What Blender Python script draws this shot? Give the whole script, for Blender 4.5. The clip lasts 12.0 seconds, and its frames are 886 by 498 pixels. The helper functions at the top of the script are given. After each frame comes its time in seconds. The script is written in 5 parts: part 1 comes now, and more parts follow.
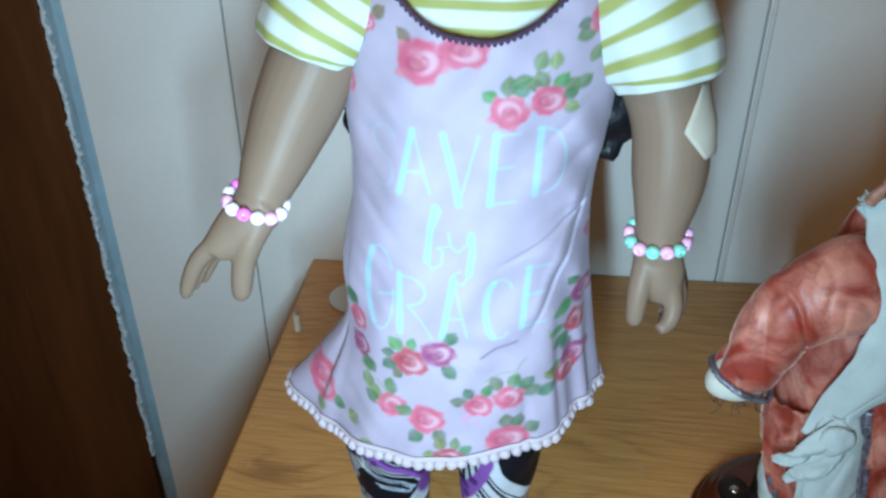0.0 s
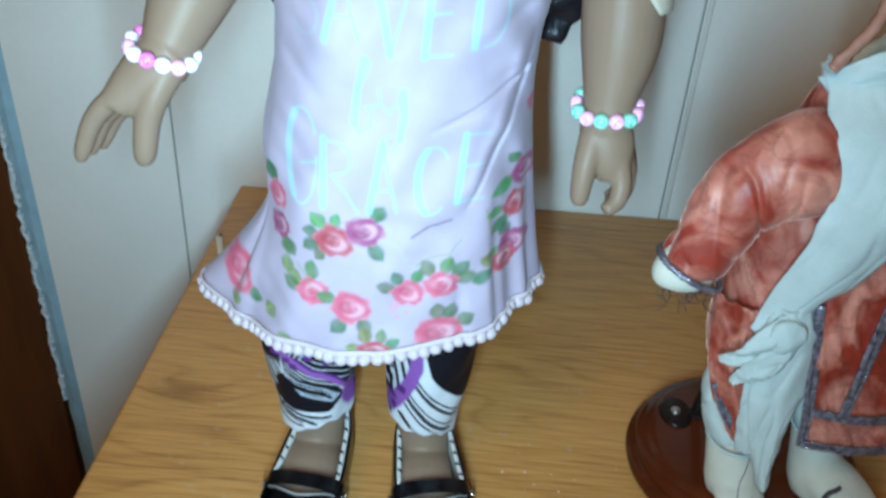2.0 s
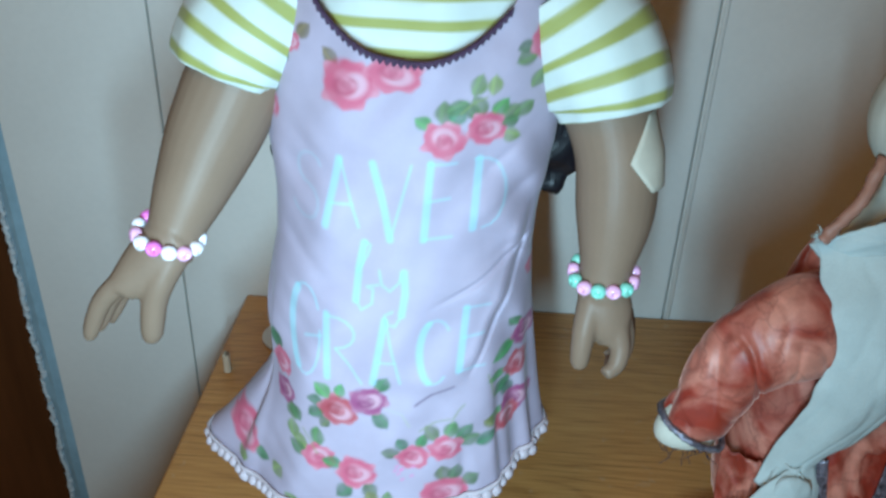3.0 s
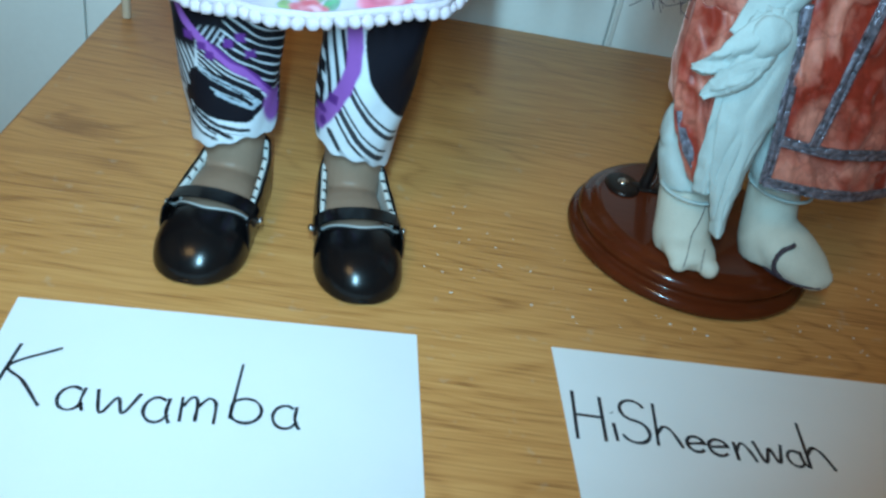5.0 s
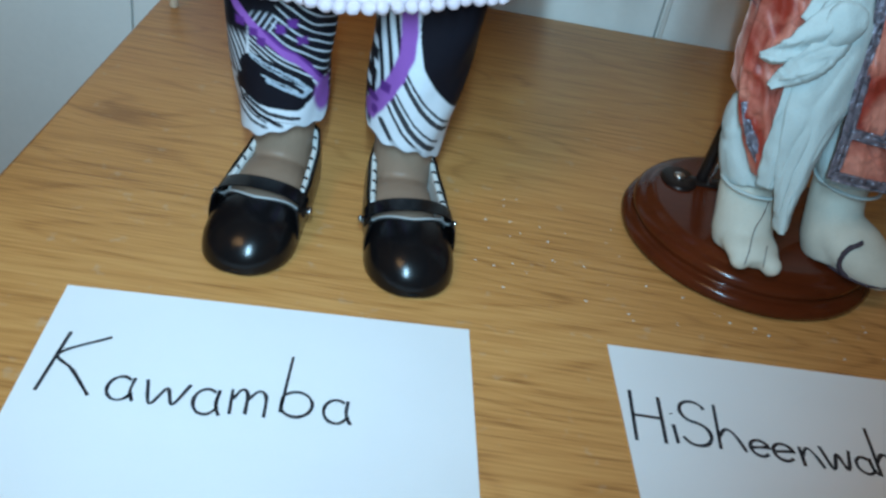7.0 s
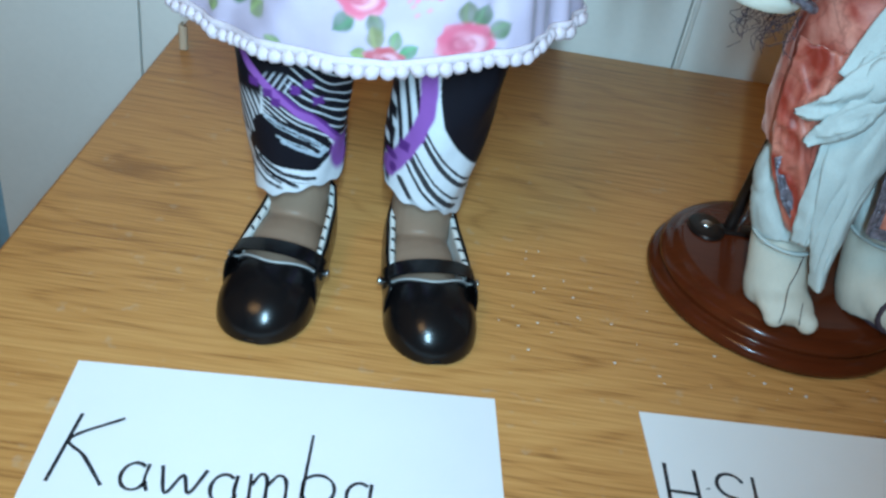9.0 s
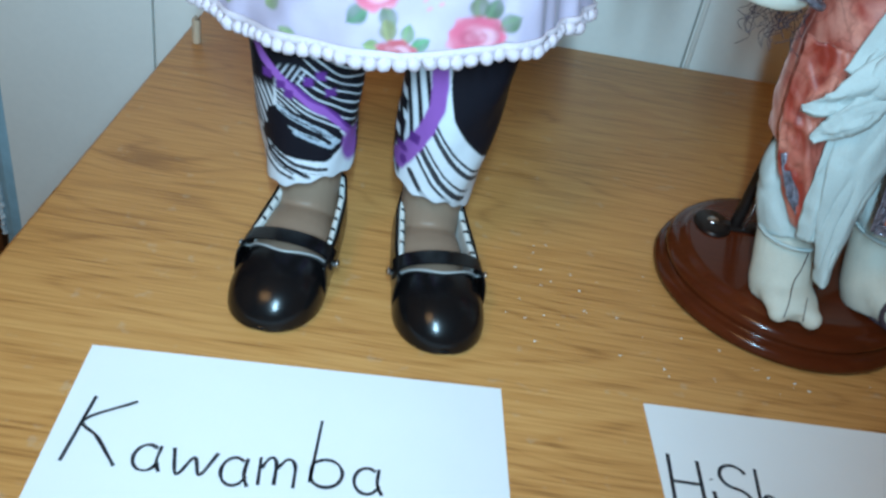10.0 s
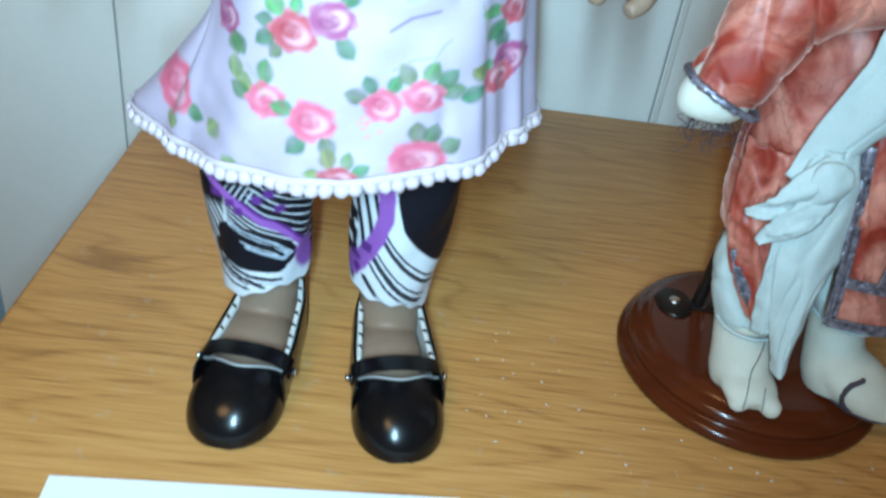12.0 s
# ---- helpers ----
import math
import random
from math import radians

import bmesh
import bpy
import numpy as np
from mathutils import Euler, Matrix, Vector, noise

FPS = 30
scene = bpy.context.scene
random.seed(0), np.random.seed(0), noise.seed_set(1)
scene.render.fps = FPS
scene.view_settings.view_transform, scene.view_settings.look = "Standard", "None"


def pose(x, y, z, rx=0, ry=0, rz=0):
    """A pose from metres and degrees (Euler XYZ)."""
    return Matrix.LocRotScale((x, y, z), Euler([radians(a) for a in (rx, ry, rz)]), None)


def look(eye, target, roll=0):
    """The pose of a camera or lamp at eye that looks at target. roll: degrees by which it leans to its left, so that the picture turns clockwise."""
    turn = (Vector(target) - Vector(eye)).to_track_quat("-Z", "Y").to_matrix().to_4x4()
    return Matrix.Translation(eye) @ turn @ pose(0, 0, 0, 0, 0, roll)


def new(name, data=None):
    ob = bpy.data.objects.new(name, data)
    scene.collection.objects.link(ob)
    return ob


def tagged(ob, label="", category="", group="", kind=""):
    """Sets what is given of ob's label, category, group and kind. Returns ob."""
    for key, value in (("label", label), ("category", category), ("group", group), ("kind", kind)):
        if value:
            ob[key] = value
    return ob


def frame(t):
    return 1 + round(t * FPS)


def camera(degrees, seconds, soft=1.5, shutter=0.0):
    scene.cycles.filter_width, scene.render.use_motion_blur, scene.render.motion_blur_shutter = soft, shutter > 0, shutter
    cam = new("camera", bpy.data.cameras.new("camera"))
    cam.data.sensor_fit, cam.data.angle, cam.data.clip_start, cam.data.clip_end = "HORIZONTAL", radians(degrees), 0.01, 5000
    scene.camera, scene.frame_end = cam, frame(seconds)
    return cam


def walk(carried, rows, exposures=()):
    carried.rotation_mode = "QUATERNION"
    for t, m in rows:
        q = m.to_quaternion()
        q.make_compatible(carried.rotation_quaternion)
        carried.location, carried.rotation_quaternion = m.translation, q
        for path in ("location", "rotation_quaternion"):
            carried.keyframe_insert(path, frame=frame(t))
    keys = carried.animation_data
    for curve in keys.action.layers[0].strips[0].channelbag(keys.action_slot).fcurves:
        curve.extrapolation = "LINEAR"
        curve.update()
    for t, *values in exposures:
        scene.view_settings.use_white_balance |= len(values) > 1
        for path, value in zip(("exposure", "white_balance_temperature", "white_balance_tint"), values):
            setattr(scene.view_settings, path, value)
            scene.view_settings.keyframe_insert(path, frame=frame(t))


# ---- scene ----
cam = camera(54.0, 12.0, soft=2.7, shutter=0.5)
PATH = [
    (0, (-0.0271, 0.0567, 1.1449), (-0.2079, 1.7389, 0.0784), -0.14),
    (0.5, (-0.0310, 0.0611, 1.1419), (-0.2079, 1.7324, 0.0576), -0.15),
    (1, (-0.0321, 0.0613, 1.0992), (-0.1163, 1.7165, -0.0203), 3.12),
    (1.5, (-0.0254, 0.0601, 1.0846), (-0.0597, 1.7128, -0.0411), 4.27),
    (2, (-0.0218, 0.0602, 1.0883), (-0.0675, 1.7404, 0.0043), 3.78),
    (2.5, (-0.0226, 0.0799, 1.1308), (-0.0924, 1.8054, 0.1220), 2.32),
    (2.7, (-0.0225, 0.0814, 1.1360), (-0.0874, 1.8173, 0.1448), 1.92),
    (4.3, (-0.0254, 0.0436, 1.0531), (-0.0264, 1.6825, -0.0932), 6.91),
    (4.5, (-0.0237, 0.0369, 1.0320), (0.0373, 1.6621, -0.1321), 8.37),
    (5, (-0.0236, 0.0375, 0.9742), (0.1562, 1.6732, -0.1627), 12.25),
    (5.5, (-0.0316, 0.0382, 0.9734), (0.1120, 1.6826, -0.1558), 11.13),
    (6, (-0.0288, 0.0379, 0.9696), (0.0911, 1.6809, -0.1645), 12.09),
    (6.5, (-0.0283, 0.0419, 0.9671), (0.0991, 1.6669, -0.1918), 11.87),
    (6.7, (-0.0303, 0.0415, 0.9665), (0.0795, 1.6709, -0.1880), 11.70),
    (8.3, (-0.0308, 0.0678, 0.9666), (0.0775, 1.6850, -0.2051), 11.06),
    (8.5, (-0.0345, 0.0651, 0.9690), (0.0549, 1.6898, -0.1939), 10.82),
    (9, (-0.0384, 0.0663, 0.9759), (0.0449, 1.7034, -0.1698), 10.31),
    (9.5, (-0.0382, 0.0635, 0.9712), (0.0437, 1.6912, -0.1881), 10.62),
    (10, (-0.0388, 0.0606, 0.9756), (0.0293, 1.6972, -0.1719), 10.71),
    (10.5, (-0.0306, 0.0665, 0.9837), (0.0526, 1.7128, -0.1490), 10.17),
    (11, (-0.0248, 0.0666, 0.9861), (0.0726, 1.7116, -0.1472), 10.16),
    (11.5, (-0.0243, 0.0675, 0.9931), (0.0397, 1.7268, -0.1216), 9.79),
    (12, (-0.0258, 0.0818, 1.0092), (0.0362, 1.7327, -0.1182), 8.24),
]
walk(cam, [(t, look(eye, target, roll)) for t, eye, target, roll in PATH],
     [(0, -0.02, 5900, 11), (0.5, 0.02, 6200, 10), (1, 0.20, 6300, 8), (1.5, 0.14, 6000, 6), (2, 0.16, 5850, 6), (2.7, -0.22, 5850, 8), (4.5, 0.44, 6250, 6), (5, 0.30, 5200, -4),
      (5.5, 0.26, 5500, 6), (6.7, 0.12, 5450, 6), (8.3, 0.26, 5550, 6), (10.5, 0.34, 5550, 7), (12, 0.50, 5620, 5)])

# ---- light ----
TOP = 0.75            # table top
WALL = 0.656          # face of the panelled wall

world = bpy.data.worlds.new("room_air")
world.use_nodes = True
world.node_tree.nodes["Background"].inputs[0].default_value = (1.0, 0.72, 0.45, 1)
world.node_tree.nodes["Background"].inputs[1].default_value = 0.014
scene.world = world


def lamp(name, kind, m, power, color, size):
    data = bpy.data.lights.new(name, kind)
    data.energy, data.color = power, color
    if kind == "AREA":
        data.shape, data.size = "DISK", size
    else:
        data.shadow_soft_size = size
    ob = new(name, data)
    ob.matrix_world = m
    return ob


# the white torch strip held beside the lens and the warm ceiling lamp of the room
torch = lamp("torch", "AREA", look((-0.038, 0.022, 1.036), (-0.118, 0.40, 0.925)), 1.20, (0.60, 0.88, 1.0), 0.012)
torch.data.shape, torch.data.size_y, torch.data.spread = "RECTANGLE", 0.15, radians(112)
lamp("ceiling_bulb", "AREA", look((-0.55, -0.55, 2.20), (-0.05, 0.38, 0.80)), 4.2, (1.0, 0.54, 0.19), 0.45)


# ---- materials ----
def material(name, color, rough=0.5, metal=0.0, vary=0.12, scale=40.0, bump=0.1, fine=400.0, spec=0.5, sheen=0.0,
             sheen_tint=(1, 1, 1, 1), coat=0.0, attribute="", stretch=(1, 1, 1), random_shift=0.0):
    """A plain surface with blotches and grain at two scales; attribute: colours printed on the mesh."""
    m = bpy.data.materials.new(name)
    m.use_nodes = True
    n, l = m.node_tree.nodes, m.node_tree.links
    p = n["Principled BSDF"]
    p.inputs["Roughness"].default_value, p.inputs["Metallic"].default_value = rough, metal
    p.inputs["Specular IOR Level"].default_value = spec
    p.inputs["Sheen Weight"].default_value, p.inputs["Sheen Tint"].default_value = sheen, sheen_tint
    p.inputs["Sheen Roughness"].default_value = 0.35
    p.inputs["Coat Weight"].default_value, p.inputs["Coat Roughness"].default_value = coat, 0.12
    where = n.new("ShaderNodeTexCoord")
    fit_ = n.new("ShaderNodeMapping")
    fit_.inputs["Scale"].default_value = stretch
    l.new(where.outputs["Object"], fit_.inputs["Vector"])
    big, small = n.new("ShaderNodeTexNoise"), n.new("ShaderNodeTexNoise")
    big.inputs["Scale"].default_value, small.inputs["Scale"].default_value = scale, fine
    big.inputs["Detail"].default_value = 5.0
    for t in (big, small):
        l.new(fit_.outputs[0], t.inputs["Vector"])
    both = n.new("ShaderNodeMath")
    both.operation = "MULTIPLY_ADD"
    both.inputs[1].default_value = 0.35
    l.new(small.outputs["Fac"], both.inputs[0])
    l.new(big.outputs["Fac"], both.inputs[2])
    shade = n.new("ShaderNodeMapRange")
    shade.inputs["From Min"].default_value, shade.inputs["From Max"].default_value = 0.35, 1.0
    shade.inputs["To Min"].default_value, shade.inputs["To Max"].default_value = 1 - vary, 1 + vary
    l.new(both.outputs[0], shade.inputs["Value"])
    tint = n.new("ShaderNodeVectorMath")
    tint.operation = "SCALE"
    if attribute:
        src = n.new("ShaderNodeAttribute")
        src.attribute_name = attribute
        l.new(src.outputs["Color"], tint.inputs[0])
    else:
        tint.inputs[0].default_value = color[:3]
    if random_shift:
        info = n.new("ShaderNodeObjectInfo")
        add = n.new("ShaderNodeMath")
        add.operation = "MULTIPLY_ADD"
        add.inputs[1].default_value = random_shift
        l.new(info.outputs["Random"], add.inputs[0])
        l.new(shade.outputs[0], add.inputs[2])
        l.new(add.outputs[0], tint.inputs["Scale"])
    else:
        l.new(shade.outputs[0], tint.inputs["Scale"])
    l.new(tint.outputs[0], p.inputs["Base Color"])
    b = n.new("ShaderNodeBump")
    b.inputs["Strength"].default_value, b.inputs["Distance"].default_value = bump, 0.001
    l.new(both.outputs[0], b.inputs["Height"])
    l.new(b.outputs[0], p.inputs["Normal"])
    return m


def oak():
    """Honey oak laminate with long grain along x, cathedral figure and small pores."""
    m = bpy.data.materials.new("oak_laminate")
    m.use_nodes = True
    n, l = m.node_tree.nodes, m.node_tree.links
    p = n["Principled BSDF"]
    where = n.new("ShaderNodeTexCoord")
    warp = n.new("ShaderNodeTexNoise")
    warp.inputs["Scale"].default_value, warp.inputs["Detail"].default_value = 5.0, 3.0
    squash = n.new("ShaderNodeMapping")
    squash.inputs["Scale"].default_value = (0.35, 1.3, 1)
    l.new(where.outputs["Object"], squash.inputs["Vector"])
    l.new(squash.outputs[0], warp.inputs["Vector"])
    rings = n.new("ShaderNodeMath")
    rings.operation = "MULTIPLY_ADD"
    rings.inputs[1].default_value = 0.40
    sep = n.new("ShaderNodeSeparateXYZ")
    l.new(where.outputs["Object"], sep.inputs[0])
    l.new(warp.outputs["Fac"], rings.inputs[0])
    l.new(sep.outputs["Y"], rings.inputs[2])
    height, dark = rings.outputs[0], None
    for cx, cy, sx, sy, lift in ((-0.1695, 0.416, 38, 75, 0.026), (0.030, 0.402, 14, 60, 0.045), (-0.06, 0.50, 10, 50, 0.040), (0.20, 0.52, 9, 42, 0.05), (-0.02, 0.20, 9, 40, 0.05)):
        away = n.new("ShaderNodeVectorMath")
        away.operation = "SUBTRACT"
        l.new(where.outputs["Object"], away.inputs[0])
        away.inputs[1].default_value = (cx, cy, TOP)
        oval = n.new("ShaderNodeVectorMath")
        oval.operation = "MULTIPLY"
        l.new(away.outputs[0], oval.inputs[0])
        oval.inputs[1].default_value = (sx, sy, 0)
        far = n.new("ShaderNodeVectorMath")
        far.operation = "LENGTH"
        l.new(oval.outputs[0], far.inputs[0])
        hill = n.new("ShaderNodeMapRange")
        hill.interpolation_type = "SMOOTHERSTEP"
        hill.inputs["From Max"].default_value = 2.2
        hill.inputs["To Min"].default_value, hill.inputs["To Max"].default_value = lift, 0.0
        l.new(far.outputs["Value"], hill.inputs["Value"])
        more = n.new("ShaderNodeMath")
        l.new(height, more.inputs[0])
        l.new(hill.outputs[0], more.inputs[1])
        height = more.outputs[0]
        if dark is None:
            core = n.new("ShaderNodeMapRange")
            core.inputs["From Max"].default_value = 1.1
            core.inputs["To Min"].default_value, core.inputs["To Max"].default_value = 0.30, 0.0
            l.new(far.outputs["Value"], core.inputs["Value"])
            dark = core.outputs[0]
    times = n.new("ShaderNodeMath")
    times.operation = "MULTIPLY"
    times.inputs[1].default_value = 420.0
    l.new(height, times.inputs[0])
    wave = n.new("ShaderNodeMath")
    wave.operation = "SINE"
    l.new(times.outputs[0], wave.inputs[0])
    streak = n.new("ShaderNodeMapping")
    streak.inputs["Scale"].default_value = (30, 820, 1)
    l.new(where.outputs["Object"], streak.inputs["Vector"])
    pores = n.new("ShaderNodeTexNoise")
    pores.inputs["Scale"].default_value, pores.inputs["Detail"].default_value = 1.0, 4.0
    l.new(streak.outputs[0], pores.inputs["Vector"])
    broad = n.new("ShaderNodeTexNoise")
    broad.inputs["Scale"].default_value, broad.inputs["Detail"].default_value = 9.0, 4.0
    l.new(squash.outputs[0], broad.inputs["Vector"])
    mix1 = n.new("ShaderNodeMath")
    mix1.operation = "MULTIPLY_ADD"
    mix1.inputs[1].default_value = -0.13
    lift_ = n.new("ShaderNodeMath")
    lift_.operation = "MULTIPLY_ADD"
    lift_.inputs[1].default_value = lift_.inputs[2].default_value = 0.5
    l.new(wave.outputs[0], lift_.inputs[0])
    thin = n.new("ShaderNodeMath")
    thin.operation = "POWER"
    thin.inputs[1].default_value = 7.0
    l.new(lift_.outputs[0], thin.inputs[0])
    l.new(thin.outputs[0], mix1.inputs[0])
    calm = n.new("ShaderNodeMapRange")
    calm.inputs["To Min"].default_value, calm.inputs["To Max"].default_value = 0.02, 0.98
    l.new(pores.outputs["Fac"], calm.inputs["Value"])
    l.new(calm.outputs[0], mix1.inputs[2])
    mix2 = n.new("ShaderNodeMath")
    mix2.operation = "MULTIPLY_ADD"
    mix2.inputs[1].default_value = 0.5
    l.new(broad.outputs["Fac"], mix2.inputs[0])
    l.new(mix1.outputs[0], mix2.inputs[2])
    ramp = n.new("ShaderNodeValToRGB")
    ramp.color_ramp.elements[0].position, ramp.color_ramp.elements[0].color = 0.44, (0.31, 0.138, 0.039, 1)
    ramp.color_ramp.elements[1].position, ramp.color_ramp.elements[1].color = 0.96, (0.63, 0.335, 0.108, 1)
    e = ramp.color_ramp.elements.new(0.69)
    e.color = (0.52, 0.252, 0.072, 1)
    less = n.new("ShaderNodeMath")
    less.operation = "SUBTRACT"
    l.new(mix2.outputs[0], less.inputs[0])
    l.new(dark, less.inputs[1])
    l.new(less.outputs[0], ramp.inputs[0])
    # a few pale worn specks
    dust = n.new("ShaderNodeTexNoise")
    dust.inputs["Scale"].default_value, dust.inputs["Detail"].default_value = 130.0, 2.0
    l.new(where.outputs["Object"], dust.inputs["Vector"])
    peak = n.new("ShaderNodeMapRange")
    peak.inputs["From Min"].default_value, peak.inputs["From Max"].default_value = 0.66, 0.74
    peak.inputs["To Max"].default_value = 0.22
    l.new(dust.outputs["Fac"], peak.inputs["Value"])
    blend = n.new("ShaderNodeMix")
    blend.data_type = "RGBA"
    l.new(peak.outputs[0], blend.inputs["Factor"])
    l.new(ramp.outputs[0], blend.inputs["A"])
    blend.inputs["B"].default_value = (0.50, 0.44, 0.34, 1)
    l.new(blend.outputs["Result"], p.inputs["Base Color"])
    p.inputs["Roughness"].default_value = 0.42
    p.inputs["Specular IOR Level"].default_value = 0.35
    b = n.new("ShaderNodeBump")
    b.inputs["Strength"].default_value, b.inputs["Distance"].default_value = 0.12, 0.0006
    l.new(mix1.outputs[0], b.inputs["Height"])
    l.new(b.outputs[0], p.inputs["Normal"])
    return m


def crushed(m, scale, strength, deep):
    """Adds sharp irregular creases to a cloth."""
    n, l = m.node_tree.nodes, m.node_tree.links
    where, warp, add, cell = n.new("ShaderNodeTexCoord"), n.new("ShaderNodeTexNoise"), n.new("ShaderNodeVectorMath"), n.new("ShaderNodeTexVoronoi")
    warp.inputs["Scale"].default_value = 60.0
    l.new(where.outputs["Object"], warp.inputs["Vector"])
    add.operation = "MULTIPLY_ADD"
    add.inputs[1].default_value = (0.02, 0.02, 0.02)
    l.new(warp.outputs["Color"], add.inputs[0])
    l.new(where.outputs["Object"], add.inputs[2])
    cell.feature = "F1"
    cell.inputs["Scale"].default_value = scale
    l.new(add.outputs[0], cell.inputs["Vector"])
    b = n.new("ShaderNodeBump")
    b.inputs["Strength"].default_value, b.inputs["Distance"].default_value = strength, deep
    l.new(cell.outputs["Distance"], b.inputs["Height"])
    p = n["Principled BSDF"]
    l.new(p.inputs["Normal"].links[0].from_socket, b.inputs["Normal"])
    l.new(b.outputs[0], p.inputs["Normal"])


def painted_sheen(m, deep, sheen_pink, crease):
    """Crushed velvet with sheen painted in: pale patches on rust, thin dark crease shading."""
    n, l = m.node_tree.nodes, m.node_tree.links
    where, patch_, warp, add, cell = n.new("ShaderNodeTexCoord"), n.new("ShaderNodeTexNoise"), n.new("ShaderNodeTexNoise"), n.new("ShaderNodeVectorMath"), n.new("ShaderNodeTexVoronoi")
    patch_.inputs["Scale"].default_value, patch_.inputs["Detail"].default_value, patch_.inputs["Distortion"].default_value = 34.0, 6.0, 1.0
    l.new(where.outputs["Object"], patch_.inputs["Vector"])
    sheen_mask = n.new("ShaderNodeMapRange")
    sheen_mask.inputs["From Min"].default_value, sheen_mask.inputs["From Max"].default_value = 0.41, 0.61
    l.new(patch_.outputs["Fac"], sheen_mask.inputs["Value"])
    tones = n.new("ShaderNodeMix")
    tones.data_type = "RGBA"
    tones.inputs["A"].default_value, tones.inputs["B"].default_value = (*deep, 1), (*sheen_pink, 1)
    l.new(sheen_mask.outputs[0], tones.inputs["Factor"])
    warp.inputs["Scale"].default_value, warp.inputs["Detail"].default_value = 90.0, 3.0
    l.new(where.outputs["Object"], warp.inputs["Vector"])
    add.operation = "MULTIPLY_ADD"
    add.inputs[1].default_value = (0.022, 0.022, 0.022)
    l.new(warp.outputs["Color"], add.inputs[0])
    l.new(where.outputs["Object"], add.inputs[2])
    cell.feature = "DISTANCE_TO_EDGE"
    cell.inputs["Scale"].default_value = 48.0
    l.new(add.outputs[0], cell.inputs["Vector"])
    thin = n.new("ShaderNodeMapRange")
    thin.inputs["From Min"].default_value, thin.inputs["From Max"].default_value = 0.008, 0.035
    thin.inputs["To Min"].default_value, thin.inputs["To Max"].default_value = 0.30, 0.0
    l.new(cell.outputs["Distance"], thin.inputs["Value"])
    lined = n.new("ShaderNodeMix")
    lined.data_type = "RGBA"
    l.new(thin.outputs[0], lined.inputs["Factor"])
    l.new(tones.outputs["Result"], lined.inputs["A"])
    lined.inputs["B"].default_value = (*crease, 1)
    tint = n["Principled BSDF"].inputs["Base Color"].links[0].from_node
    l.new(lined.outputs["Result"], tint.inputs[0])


OAK = oak()
PAINT = material("wall_paint", (0.80, 0.79, 0.75), 0.55, vary=0.06, scale=9, bump=0.08, fine=220)
GROOVE = material("groove_paint", (0.62, 0.61, 0.58), 0.6, vary=0.2, scale=60)
CHIPPED = material("chipped_paint", (0.30, 0.44, 0.52), 0.6, vary=0.25, scale=30, bump=0.3, fine=240, stretch=(1, 1, 0.5))
PLASTER = material("bare_plaster", (0.58, 0.63, 0.66), 0.85, vary=0.3, scale=140, bump=0.8, fine=420)
DARK = material("dark_door_stain", (0.095, 0.033, 0.011), 0.42, vary=0.55, scale=16, bump=0.15, fine=120, stretch=(1, 1, 0.12), spec=0.3)
FLOOR = material("floor_boards", (0.16, 0.12, 0.09), 0.6, vary=0.3, scale=12)
CEIL = material("ceiling_paint", (0.70, 0.68, 0.62), 0.8, vary=0.05)
SKIN = material("brown_vinyl", (0.230, 0.156, 0.108), 0.48, vary=0.07, scale=60, bump=0.05, fine=700, spec=0.28)
CLOTH = material("printed_jersey", (1, 1, 1), 0.62, vary=0.05, scale=120, bump=0.15, fine=1500, sheen=0.1, attribute="print", spec=0.3)
KNIT = material("legging_knit", (1, 1, 1), 0.42, vary=0.06, scale=200, bump=0.15, fine=1600, attribute="print", spec=0.06)
POM = material("pompom_yarn", (0.52, 0.44, 0.48), 0.8, vary=0.12, scale=500, bump=0.5, fine=1800)
LACE = material("plum_lace", (0.055, 0.025, 0.060), 0.7, vary=0.5, scale=500, bump=0.6, fine=1500)
LEATHER = material("black_patent", (0.005, 0.0045, 0.005), 0.22, vary=0.2, scale=60, bump=0.02, fine=800, spec=0.32)
LINING = material("white_lining", (0.62, 0.62, 0.60), 0.6, vary=0.1, scale=300, bump=0.2)
PIPING = material("grey_piping", (0.34, 0.34, 0.34), 0.45, vary=0.1)
STITCH = material("black_stitch", (0.012, 0.012, 0.014), 0.7)
STEEL = material("silver_stud", (0.62, 0.62, 0.62), 0.22, metal=1.0, vary=0.1)
CARD = material("card_stock", (0.85, 0.85, 0.86), 0.75, vary=0.02, scale=30, bump=0.05, fine=900, spec=0.25)
INK = material("black_marker", (0.012, 0.012, 0.018), 0.55, vary=0.3, scale=500)
HAIR = material("black_hair", (0.006, 0.006, 0.009), 0.35, vary=0.4, scale=30, bump=0.7, fine=900, stretch=(1, 1, 0.06))
BEAD_WHITE = material("white_bead", (0.90, 0.86, 0.92), 0.22, vary=0.04, spec=0.6)
BEAD_PINK = material("magenta_bead", (0.90, 0.22, 0.72), 0.22, vary=0.08, spec=0.6)
BEAD_ROSE = material("rose_bead", (0.92, 0.50, 0.76), 0.22, vary=0.06, spec=0.6)
BEAD_MINT = material("mint_bead", (0.28, 0.70, 0.56), 0.22, vary=0.08, spec=0.6)
SATIN = material("rust_velvet", (0.40, 0.05, 0.024), 0.50, vary=0.22, scale=150, bump=0.08, fine=900, sheen=0.6, sheen_tint=(1.0, 0.62, 0.52, 1), spec=0.6)
crushed(SATIN, 42.0, 0.20, 0.0018)
# the robe's pink sheen and crease shade go into its base colour
painted_sheen(SATIN, (0.27, 0.026, 0.011), (0.58, 0.22, 0.155), (0.10, 0.012, 0.010))
